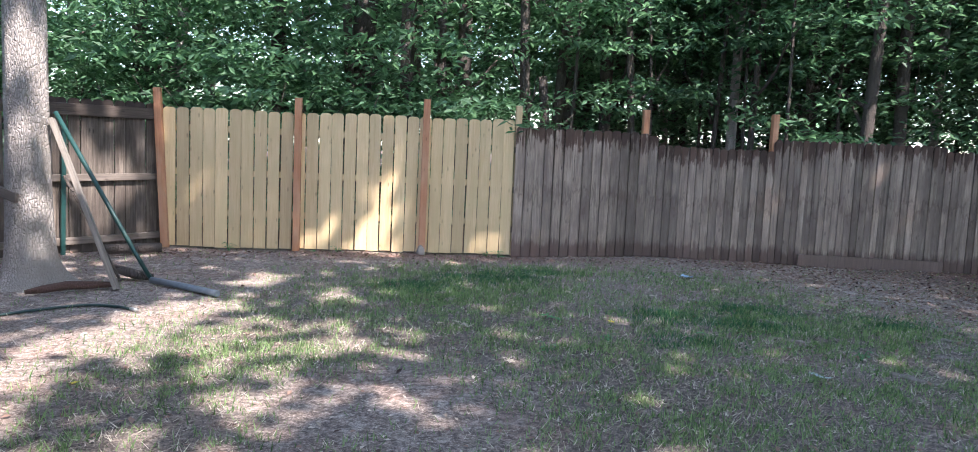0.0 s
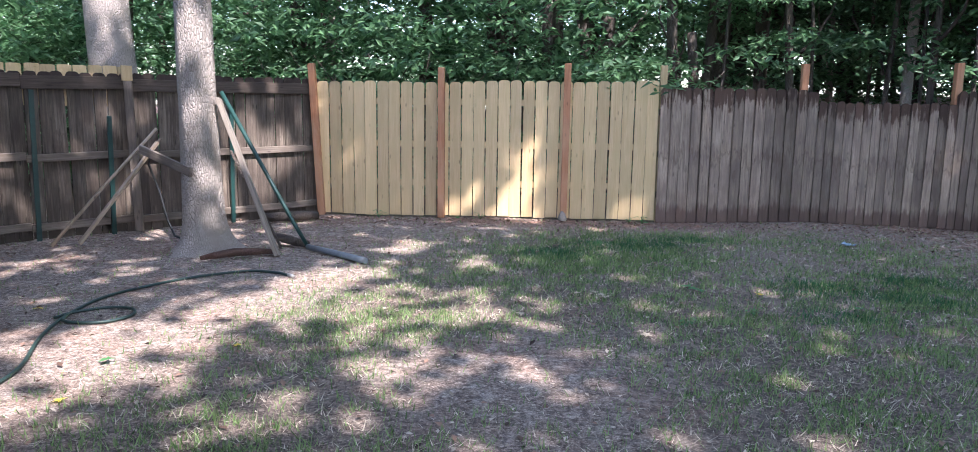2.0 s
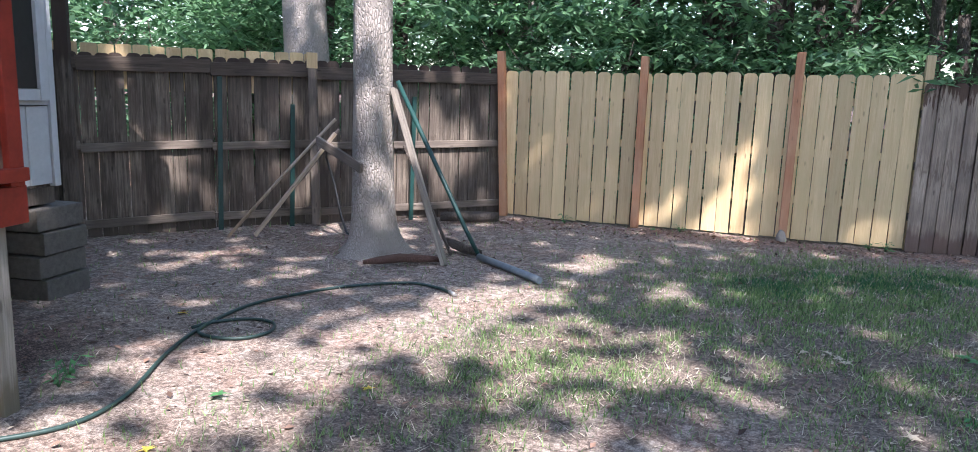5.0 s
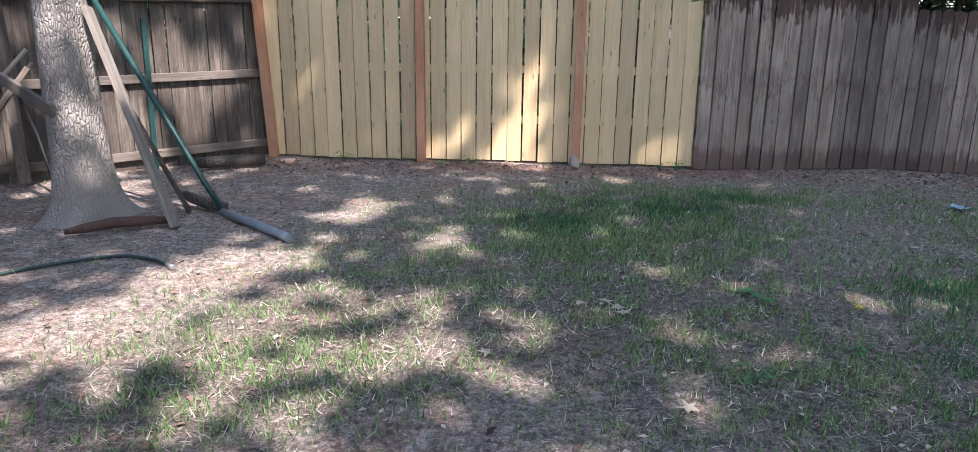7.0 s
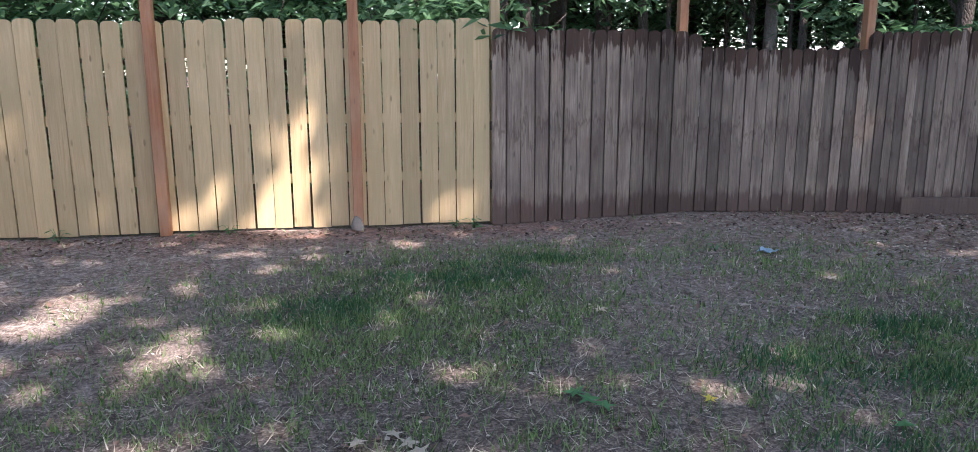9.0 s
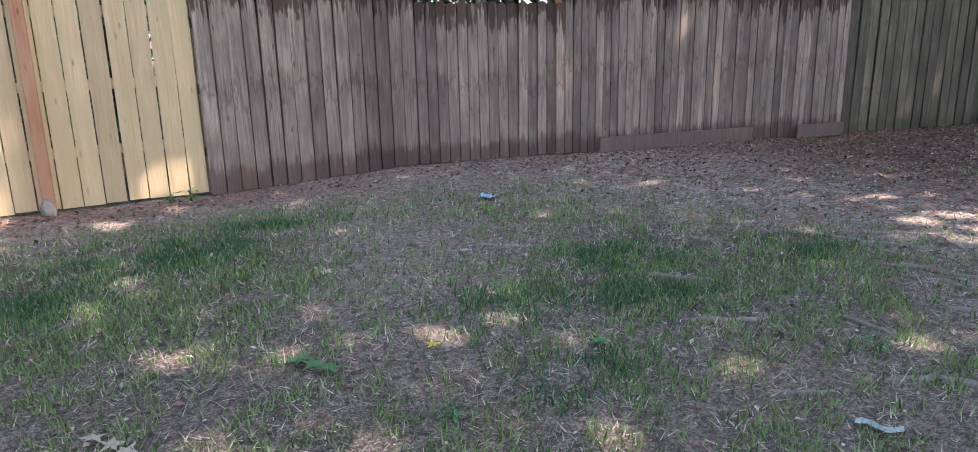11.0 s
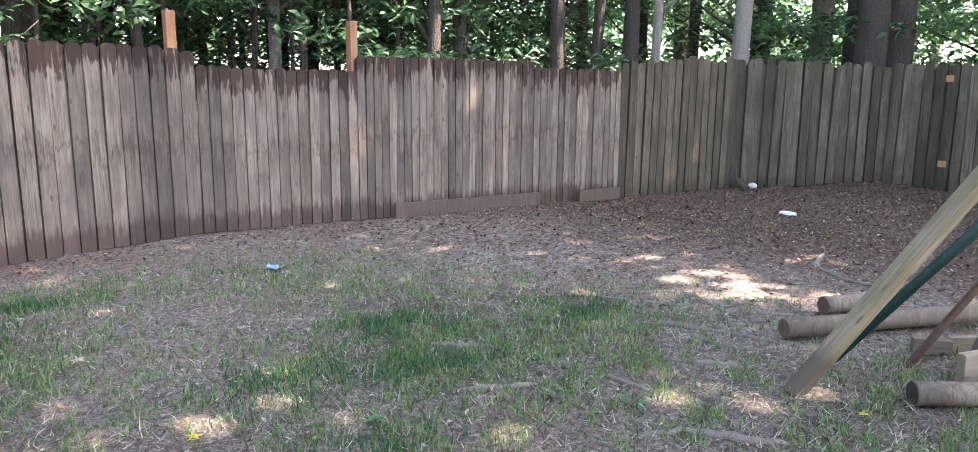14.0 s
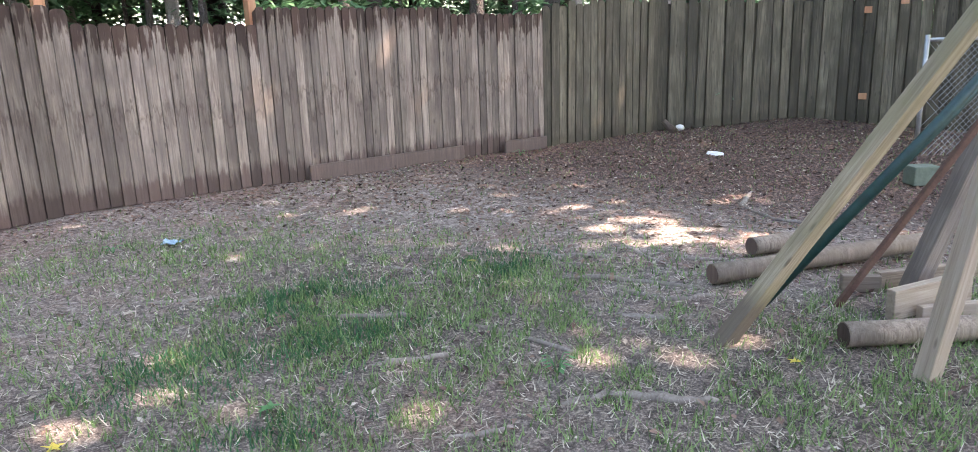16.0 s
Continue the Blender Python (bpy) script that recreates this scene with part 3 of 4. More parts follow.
tree(-5.66, 10.35, 0.31, 12, None, (-0.075, 0.02), 2, M_BARK, "stout pale-barked tree leaning behind the dark fence", limbs=False)
tree(4.3, 18.8, 0.30, 13, CROWNS[0], (0, 0), 3, cz=4.0, label="dark ivy-clad tree trunk behind the fence")
tree(2.55, 14.2, 0.13, 2.9, None, (0, 0), 4, limbs=False, label="dark broken tree stump standing behind the fence", name="snag")
tree(13.6, 8.5, 0.26, 12, None, (0.01, 0), 5, M_DARKBARK, "thick brown twin tree trunk behind the corner fence", limbs=False)
tree(14.3, 8.35, 0.30, 12, None, (0.02, 0), 6, M_DARKBARK, "thick brown twin tree trunk behind the corner fence", limbs=False)
tree(11.6, 9.75, 0.15, 9, None, (0.12, 0.05), 7, M_BARK, "grey leaning tree trunk behind the fence bend", limbs=False)
spots = [(-9.5, 13.5), (-7.8, 15.5), (-4.6, 15.2), (-2.6, 17.5), (-1.1, 14.6), (0.25, 14.9), (0.8, 18.5), (1.7, 22), (3.0, 25), (5.9, 17.2), (6.6, 22),
         (7.1, 14.2), (8.2, 17.5), (9.3, 15.8), (10.2, 19.2), (10.6, 14.4), (11.6, 16.9), (12.7, 13.6), (13.8, 16.2), (14.6, 12.4), (15.6, 14.4),
         (16.2, 10.2), (17.3, 12.1), (18.1, 8.2), (17.0, 5.6), (19.5, 10.4), (-12, 10.5), (-13.2, 14.5), (-6.2, 20.5), (-10.2, 20.5), (4.6, 28), (-0.8, 24), (9, 25), (14, 22), (20, 16)]
for i, (x, y) in enumerate(spots):
    tree(x + rng.uniform(-0.4, 0.4), y + rng.uniform(-0.4, 0.4), rng.choice((0.08, 0.1, 0.13, 0.16, 0.2, 0.24)), rng.uniform(9, 14), CROWNS[i % 3],
         (rng.uniform(-0.05, 0.05), rng.uniform(-0.03, 0.03)), 10 + i, turn=rng.uniform(0, 360), cz=rng.uniform(0.6, 3.0) + (0.9 if 5 < x < 10.5 else 0), cs=rng.uniform(0.85, 1.2),
         material=M_BARK if i % 6 == 3 else M_DARKBARK)


# slimmer trunks close behind the fence, by heading and distance from the middle of the yard
for i, (deg, d, r) in enumerate(((9.1, 10.2, 0.1), (11.4, 11.4, 0.11), (12.8, 12.6, 0.21), (26.5, 11.6, 0.05), (28.3, 12.0, 0.1), (30.2, 11.2, 0.06), (39.3, 11.3, 0.11), (42, 12.3, 0.12), (49.2, 12.4, 0.13), (51.4, 13.0, 0.1), (54.2, 13.2, 0.15), (56.0, 12.4, 0.08), (62, 14.0, 0.12),
                                 (-8, 10.4, 0.09), (-3.5, 9.6, 0.13), (0.6, 10.0, 0.09), (2.6, 10.9, 0.15), (-14, 11.5, 0.16), (-24, 11.2, 0.1), (-34, 12.0, 0.13), (-41, 11.4, 0.16), (34, 12.8, 0.15), (20, 10.6, 0.07), (17, 12, 0.13))):
    tree(0.56 + d * math.sin(radians(deg)), 3.84 + d * math.cos(radians(deg)), r, 11, None, (rng.uniform(-0.06, 0.06), rng.uniform(-0.04, 0.04)), 120 + i, M_BARK if i % 7 == 4 else M_DARKBARK)


for i, (deg, d, cz) in enumerate(((17, 15, 0.9), (20.5, 18, 1.3), (23.5, 16, 1.2), (26, 20, 1.6), (29, 17.5, 1.3), (32.5, 19, 1.5), (35, 16, 1.0), (38.5, 18, 1.0))):
    tree(0.56 + d * math.sin(radians(deg)), 3.84 + d * math.cos(radians(deg)), 0.09, 11, CROWNS[i % 3], (0.02, 0.0), 160 + i, turn=50 * i, cz=cz)


for i, (deg, d, cz) in enumerate(((12, 14, 2.0), (16, 16.5, 1.7), (19, 13.5, 2.4), (22, 15.5, 2.1), (25, 17.5, 1.9), (28, 14, 2.4), (31, 16.5, 2.1), (34, 14.5, 2.4), (40, 15, 1.5), (44, 17, 1.3))):
    tree(0.56 + d * math.sin(radians(deg)), 3.84 + d * math.cos(radians(deg)), 0.06, 9, CROWNS[(i + 1) % 3], (0.03, 0.0), 180 + i, turn=70 * i, cz=cz, cs=0.8)


for i in range(7):
    deg, d = 13 + 4.1 * i, 10.2 + 2.6 * (i * 0.618 % 1)
    tree(0.56 + d * math.sin(radians(deg)), 3.84 + d * math.cos(radians(deg)), 0.035, 5.5, BUSHES[i % 3], (0.02, 0.01), 200 + i, turn=77 * i, cz=1.55 + 0.3 * (i % 2) + (0.75 if 22 < deg < 34 else 0), cs=0.9, limbs=False, label="slim sapling with a leafy crown behind the fence")


def bush(x, y, k, s, turn):
    b = tagged(empty("understory_shrub", pose(x, y, 0, 0, 0, turn)), "leafy green sapling thicket behind the fence", "shrub", "undergrowth behind the fence")
    for q in STEMS[k % 3]:
        part("stem", q, None, b)
    part("foliage", BUSHES[k % 3], None, b).matrix_local = Matrix.Scale(s, 4)
    return b


for i in range(20):
    k = i / 19
    if 0.57 < k < 0.76:
        continue
    bush(-10.5 + 23 * k + rng.uniform(-0.5, 0.5), 12.6 + 2.0 * rng.random() + (1.2 if k > 0.72 else 0), i, rng.uniform(0.75, 1.05) * (0.8 if 0.5 < k < 0.72 else 1), rng.uniform(-20, 20) - (35 if k > 0.8 else 0))
for x, y in ((14.6, 10.6), (15.4, 7.4), (14.9, 4.9), (16.6, 9.2), (-8.2, 11.2), (-9.6, 9.2), (16.2, 3.6)):
    bush(x, y, int(10 * x) % 7, 0.95, 40 * x)

for x, y, s in ((-2.9, 11.7, 0.62), (-1.9, 12.0, 0.7), (-0.7, 11.9, 0.66), (0.5, 12.1, 0.6), (-4.6, 12.6, 0.8), (-6.5, 12.4, 0.8), (-8.2, 10.4, 0.75)):
    bush(x, y + 1.35, int(7 * y + x) % 9, s, 9 * x)
for i in range(30):
    k = i / 29
    a = radians(-62 + 160 * k)
    d = 19 + 7 * rng.random()
    if radians(10) < a < radians(40):
        continue
    bush(2 + d * math.sin(a), 4 + d * math.cos(a), i, rng.uniform(1.3, 1.8), rng.uniform(0, 360))
# the far woods, all round
for i in range(48):
    a = math.tau * i / 48 + rng.uniform(-0.06, 0.06)
    d = rng.uniform(30, 40) if i % 2 else rng.uniform(40, 52)
    x, y = 2 + d * math.sin(a), 4 + d * math.cos(a)
    tree(x, y, rng.uniform(0.15, 0.3), 15, FAR_CROWNS[i % 3], (0, 0), 60 + i, turn=math.degrees(-a), limbs=False, label="tall leafy tree in the far woods")

# canopy added out of view to shade the yard, with gaps aimed at sun patches
SUN_GAPS = [(-2.28, 5.7, 0.42, 1), (-2.18, 6.2, 0.45, 1), (-2.0, 6.65, 0.5, 1), (-1.7, 7.1, 0.3, 1), (-1.6, 8.34, 0.25, 1), (-1.2, 8.74, 0.12, 0.9), (-3.55, 6.8, 0.3, 0.85), (-4.8, 6.85, 0.28, 0.8), (-4.84, 7.4, 0.2, 0.8),
        (-2.7, 5.25, 0.3, 0.9), (-2.35, 4.75, 0.28, 0.85), (-3.0, 4.85, 0.25, 0.85), (-1.55, 5.95, 0.45, 0.9), (-1.05, 6.2, 0.45, 0.88), (-0.5, 6.3, 0.35, 0.85), (-1.15, 5.35, 0.3, 0.85), (-4.3, 9.1, 0.2, 0.9), (-0.72, 5.6, 0.25, 0.7),
        (-0.05, 5.55, 0.18, 0.7), (-0.65, 7.5, 0.25, 0.7), (-0.7, 9.68, 0.12, 0.8), (0.5, 9.95, 0.16, 0.8), (-0.1, 4.87, 0.14, 0.8), (0.53, 5.2, 0.14, 0.7), (-2.1, 4.3, 0.2, 0.8), (-1.4, 4.05, 0.2, 0.8), (-0.9, 4.7, 0.25, 0.7),
        (1.83, 6.85, 0.1, 0.7), (1.34, 7.25, 0.1, 0.6), (1.34, 6.3, 0.2, 0.65), (1.75, 5.55, 0.12, 0.7), (1.98, 6.25, 0.04, 0.5), (2.05, 9.85, 0.12, 0.7), (3.2, 10.2, 0.12, 0.7), (3.7, 9.1, 0.1, 0.6), (4.45, 8.1, 0.1, 0.6),
        (5.73, 6.55, 0.42, 0.8), (6.05, 6.95, 0.2, 0.7), (5.95, 6.2, 0.24, 0.75), (6.25, 7.5, 0.16, 0.65), (6.85, 7.65, 0.14, 0.6), (5.35, 6.2, 0.16, 0.7), (6.9, 9.75, 0.14, 0.7), (3.87, 5.1, 0.14, 0.65), (4.9, 5.4, 0.12, 0.6),
        (-3.25, 3.3, 0.42, 1), (-2.95, 3.75, 0.35, 1), (-3.3, 2.9, 0.4, 1), (-2.75, 4.3, 0.28, 0.85), (-3.95, 4.95, 0.04, 0.7), (-3.9, 4.4, 0.03, 0.9), (-3.55, 4.4, 0.0, 0.6),
        (-0.36, 10.8, 0.16, 1), (-0.5, 10.92, 0.2, 1), (-0.62, 11.08, 0.16, 1), (-0.76, 11.26, 0.04, 0.8), (-1.25, 10.9, 0.1, 0.75), (-2.1, 11.0, 0.12, 0.65), (-2.2, 11.25, 0.1, 0.6),
        (-4.2, 10.65, 0.3, 0.9), (-3.9, 10.65, 0.25, 0.9), (-4.4, 10.0, 0.2, 0.9), (-4.0, 11.0, 0.25, 0.9), (-5.0, 9.6, 0.24, 0.75), (-3.66, 8.4, 0.18, 0.85), (-3.82, 8.8, 0.16, 0.85), (-4.0, 9.3, 0.24, 0.9), (-4.25, 9.75, 0.24, 0.9), (-6.0, 8.4, 0.22, 0.7), (-5.6, 9.1, 0.2, 0.7), (-4.5, 10.3, 0.25, 0.85),
        (-6.9, 11.8, 0.3, 0.9), (-7.1, 12.2, 0.3, 0.9)]
# trunks that carry the canopy's crowns: the yard tree and added tall trees
OWNERS = [(-3.53, 8.03), (6.5, -4.5), (-4.5, -5.5), (14.0, -1.0), (1.0, -8.0), (14.3, 8.35), (10.0, 3.0)]


def build_canopy():
    r = np.random.RandomState(21)
    cell = 0.26
    gx, gy = [np.tile(v.ravel(), 11) for v in np.meshgrid(np.arange(-8.5, 14, cell), np.arange(-3.5, 17, cell))]
    n = len(gx)
    gx, gy, z = gx + r.uniform(-0.25, 0.25, n), gy + r.uniform(-0.25, 0.25, n), r.uniform(15, 20, n)
    keep = smooth(-3.2, 0.8, gy + 1.2 * wave(1.2 * gx, 1.2 * gy, 31)) * (0.58 + 0.3 * np.maximum(smooth(0.3, 1.6, gx), smooth(10.5, 10.9, gy) * smooth(-3.6, -3.0, gx))) * (1 - 0.84 * smooth(12.3, 12.9, gy))
    for x, y, rad, much in SUN_GAPS:
        keep *= 1 - 0.95 * much * np.exp(-(np.hypot(gx - x, gy - y) / (rad + 0.2)) ** 4)
    # small extra holes at random, for scattered dapples
    for x, y, rad in zip(r.uniform(-1, 9, 95), r.uniform(3.6, 10.6, 95), r.uniform(-0.09, 0.02, 95)):
        keep *= 1 - 0.72 * np.exp(-(np.hypot(gx - x, gy - y) / (rad + 0.19)) ** 4)
    p = np.stack([gx + TO_SUN.x / TO_SUN.z * z, gy + TO_SUN.y / TO_SUN.z * z, z], 1)[r.rand(n) < keep]
    own = np.argmin([np.hypot(p[:, 0] - x, p[:, 1] - y) for x, y in OWNERS], axis=0)
    for i, (x, y) in enumerate(OWNERS):
        q = p[own == i]
        if i == 0:
            c = part("crown", leaf_mesh("crown", q - (-3.53, 8.03, 0), 0.33, M_LEAF, 0.75, 70, 0.8), None, yard_tree)
            continue
        t = tagged(empty("added_shade_tree", pose(x, y, 0)), "added tall tree whose crown, out of view, shades the yard", "tree")
        if i not in (5, 6):
            part("trunk", trunk_mesh(0.3, 0.12, 15 if i == 1 else 19, (0, 0), 80 + i), None, t)
        elif i == 6:
            t.location = (16.5, 1.5, 0)
            part("trunk", trunk_mesh(0.3, 0.12, 19, (0, 0), 80 + i), None, t)
        else:
            t.location = (14.9, 9.2, 0)
            part("trunk", trunk_mesh(0.24, 0.12, 19, (0, 0), 80 + i), None, t)
        part("crown", leaf_mesh("crown", q - np.array(t.location), 0.33, M_LEAF, 0.75, 70 + i, 0.8), None, t)


build_canopy()

# ---- red deck ----
deck = tagged(empty("red_deck", pose(-3.18, 4.16, 0, 0, 0, 190)), "raised red-stained wooden deck with solid plywood sides", "deck")
# local +y runs away along the side that faces the yard, local +x into the deck
DL, DD = 4.6, 1.26
part("side_panel", boxed((0.02, 0.06, 1.13), (0.04, 1.74, 2.02)), M_PANEL, deck)
part("side_panel", boxed((0.02, 1.83, 1.13), (0.04, 3.6, 2.02)), M_PANEL, deck)
part("end_panel", boxed((0.06, 0.02, 1.13), (DD, 0.04, 2.02)), M_PANEL, deck)
part("fascia", boxed((0.0, -0.02, 0.88), (0.04, DL, 1.05), 0.006), M_RED, deck)
part("fascia", boxed((0.045, -0.02, 0.88), (DD, 0.015, 1.05), 0.006), M_RED, deck)
part("bottom_rail", boxed((-0.03, -0.01, 1.07), (0.05, DL, 1.13), 0.008), M_RED, deck)
part("top_rail", boxed((-0.03, -0.03, 2.02), (0.08, DL, 2.08), 0.008), M_RED, deck)
part("top_rail", boxed((0.085, -0.03, 2.02), (DD, 0.05, 2.08), 0.008), M_RED, deck)
for y in (0.0, 1.75, 3.6):
    part("corner_post", boxed((-0.012, y, 1.05), (0.06, y + 0.08, 3.1), 0.006), M_RED, deck)
part("screen", boxed((0.03, 0.09, 2.09), (0.036, 1.74, 3.0)), M_DARK, deck, "dark insect screen above the rail")
part("deck_floor", boxed((0.045, 0.02, 1.05), (DD, DL, 1.068)), M_RED, deck)
for x in (0.06, 1.1):
    for y in (0.05, 2.2):
        part("support_post", boxed((x, y, -0.03), (x + 0.09, y + 0.09, 1.04), 0.006), M_SUPPORT, deck, "grey weathered square post")
for y in (0.6, 1.2, 1.8, 2.4, 3.0):
    part("joist", boxed((0.05, y, 0.9), (DD, y + 0.04, 1.045)), M_RAIL, deck)

# ---- house corner behind the deck ----
house = tagged(empty("house", pose(-4.75, 5.65, 0, 0, 0, 190)), "grey vinyl-sided house corner raised on dark block piers", "house")
for i in range(24):
    z = 1.34 + 0.1 * i
    bm = bmesh.new()
    box(bm, (0.0, 0.02, z), (0.02, 5.0, z + 0.098), 0, None)
    for v in bm.verts:
        if v.co.z > z + 0.05 and v.co.x < 0.01:
            v.co.x += 0.014
    part("siding_board", bm, M_VINYL, house)
for i in range(26):
    y = 0.03 + 0.19 * i
    part("skirt_panel", boxed((0.004 + 0.01 * (i % 2), y, 0.80), (0.03 + 0.01 * (i % 2), y + 0.19, 1.33), 0.003), M_VINYL, house)
part("corner_trim", boxed((-0.015, -0.03, 0.78), (0.09, 0.025, 3.74), 0.004), M_VINYL, house)
part("end_wall", boxed((0.095, -0.02, 0.78), (4.0, 0.02, 3.74)), M_VINYL, house)
win = part("window", boxed((-0.022, 0.14, 1.45), (-0.004, 1.05, 2.35)), M_DARK, house)
for lo, hi in (((-0.045, 0.06, 1.37), (-0.003, 0.135, 2.43)), ((-0.045, 1.055, 1.37), (-0.003, 1.13, 2.43)), ((-0.045, 0.14, 1.37), (-0.003, 1.05, 1.445)), ((-0.045, 0.14, 2.355), (-0.003, 1.05, 2.43))):
    part("frame", boxed(lo, hi, 0.004), M_VINYL, win)
part("sill_beam", boxed((0.03, -0.01, 0.66), (4.0, 5.0, 0.775), 0.005), M_LEFT, house)
part("roof", boxed((-0.35, -0.35, 3.75), (4.2, 5.3, 3.9), 0.02), M_BLOCK, house)
for k in range(2):
    for i in range(4):
        part("block", boxed((-0.06 + 0.02 * (i % 2), -0.2 + 2.6 * k, 0.165 * i - 0.01), (0.36, 0.22 + 2.6 * k + 0.03 * (i % 2), 0.165 * i + 0.145), 0.012), M_BLOCK, house)
part("floor", boxed((0.03, 0.0, 0.778), (4.0, 5.0, 0.8)), M_LEFT, house)
# unseen walls down to the soil, added to keep light out from behind
part("unseen_back_wall", boxed((4.0, -0.02, -0.05), (4.1, 5.0, 3.74)), M_VINYL, house)
part("unseen_far_wall", boxed((0.03, 5.0, -0.05), (4.0, 5.08, 3.74)), M_VINYL, house)
# near-black sheets added under the house, standing in for its deep shade
part("crawl_shade_sheet", boxed((0.9, 0.0, -0.05), (0.98, 5.0, 0.65)), M_DARK, house)
part("crawl_shade_sheet", boxed((0.37, 0.02, -0.05), (0.895, 0.08, 0.65)), M_DARK, house)
pole = part("corner_timber", boxed((-0.06, -0.06, -0.05), (0.06, 0.06, 3.0), 0.008), M_LEFT)
pole.matrix_world = pose(-6.3, 7.12, 0, 0, 0, 35)
tagged(pole, "tall dark square timber at the end of the fence", "post")

# things under the deck
slab = part("concrete_slab", boxed((-0.32, -0.2, 0), (0.32, 0.2, 0.17), 0.02), M_BLOCK)
slab.matrix_world = pose(-4.15, 3.72, 0, 3, 0, 20)
tagged(slab, "rough grey concrete slab lying under the deck", "slab")


def milk_crate():
    c = tagged(empty("plastic_crate", pose(-3.57, 3.98, 0.004, 0, 0, 12)), "blue-grey plastic milk crate under the deck edge", "crate")
    w, h, t = 0.165, 0.27, 0.012
    part("base", boxed((-w, -w, 0), (w, w, 0.015)), M_CRATE, c)
    for sx, sy in ((-1, -1), (-1, 1), (1, -1), (1, 1)):
        x, y = sx * (w - 0.02), sy * (w - 0.02)
        part("corner", boxed((x - 0.02, y - 0.02, 0.016), (x + 0.02, y + 0.02, h), 0.005), M_CRATE, c)
    for side in range(4):
        m = pose(0, 0, 0, 0, 0, 90 * side)
        for z0, z1 in ((0.018, 0.06), (0.115, 0.13), (0.185, 0.2), (0.215, 0.225), (0.24, 0.268)):
            part("band", box(bmesh.new(), (-w + 0.042, -w, z0), (w - 0.042, -w + t, z1), 0, m), M_CRATE, c)
        for k in range(5):
            for z0, z1 in ((0.062, 0.113), (0.132, 0.183)):
                x = -0.1 + 0.05 * k
                sh = Matrix.Shear("XY", 4, (0, 0))
                bm = boxed((x - 0.006, -w + 0.002, z0), (x + 0.006, -w + 0.009, z1))
                for v in bm.verts:
                    v.co.x += 0.7 * (v.co.z - z0) - 0.018
                bmesh.ops.transform(bm, matrix=m, verts=bm.verts)
                part("slat", bm, M_CRATE, c)
    return c


milk_crate()


# ---- things by the tree ----
def lean(name, a, b, w, d, material, label, category, turn=0.0):
    return tagged(beam(name, a, b, w, d, material, None, turn), label, category)


def rod(name, pts, r, material, label, category, sides=10, rough=0.0, seed=0):
    return tagged(part(name, tube(bmesh.new(), pts, r, sides, rough, seed), material), label, category)


lean("plank", (-2.66, 7.72, 0.0), (-3.33, 8.02, 1.53), 0.095, 0.04, M_PLANK, "weathered grey plank leaning on the tree trunk", "plank", 30)
lean("dark_board", (-2.78, 8.16, 0.0), (-3.3, 8.2, 1.0), 0.06, 0.025, M_DARKBARK, "dark narrow board leaning behind the tree trunk", "board", 20)
rod("green_pole", [(-2.47, 8.1, 0.02), (-2.62, 8.1, 0.28), (-3.34, 8.12, 1.6)], 0.021, M_GREENMETAL, "dark green steel pole leaning on the tree", "pole")
rod("grey_pipe", [(-2.46, 8.06, 0.035), (-2.1, 7.78, 0.035), (-1.72, 7.48, 0.03)], 0.032, plain("dusty_blue_pipe", (0.16, 0.19, 0.215), 0.5, 0, 0.25, 18), "dusty blue-grey pipe lying on the soil", "pipe")
rod("wood_chunk", [(-2.92, 8.36, 0.09), (-2.8, 8.3, 0.08), (-2.66, 8.24, 0.06), (-2.5, 8.2, 0.04)], [0.03, 0.05, 0.05, 0.03], M_DARKBARK, "dark split wood chunk on the ground by the tree", "log", 9, 0.22, 3)
rod("bark_log", [(-3.32, 7.44, 0.015), (-3.2, 7.5, 0.03), (-3.05, 7.62, 0.045), (-2.88, 7.7, 0.04), (-2.7, 7.83, 0.03)], [0.018, 0.034, 0.04, 0.036, 0.02], bark_material("red_bark", (0.19, 0.105, 0.08), (0.08, 0.04, 0.03)), "reddish brown rotten log at the tree foot", "log", 9, 0.22, 4)
rod("fence_log", [(-3.62, 9.85, 0.055), (-3.3, 10.0, 0.06), (-3.0, 10.17, 0.055)], [0.055, 0.065, 0.055], M_DARKBARK, "dark log lying along the fence corner", "log", 10, 0.08, 5)
rod("long_stick", [(-5.11, 7.88, 0.0), (-4.73, 8.27, 0.6), (-4.33, 8.66, 1.2)], 0.017, M_DRIFT, "bleached thin wooden stick propped against the sawhorse bar", "stick")
lean("split_board", (-4.92, 8.06, 0.0), (-4.27, 8.56, 1.06), 0.055, 0.03, M_DRIFT, "bleached split board propped against the crossbar", "board", 15)
lean("short_board", (-4.62, 8.44, 0.55), (-4.24, 8.58, 1.1), 0.05, 0.025, M_RAIL, "short grey board propped against the crossbar", "board", 15)
lean("crossbar", (-4.36, 8.36, 0.99), (-3.55, 7.82, 0.80), 0.036, 0.09, M_RAIL, "grey timber crossbar fixed to the tree trunk", "beam", 0)
rod("black_strap", [(-4.36, 8.56, 0.95), (-4.42, 8.62, 0.8), (-4.3, 8.6, 0.5), (-4.22, 8.58, 0.2), (-4.1, 8.5, 0.03), (-3.95, 8.4, 0.015)], 0.013, M_DARK, "black strap hanging from the crossbar to the soil", "strap", 8)
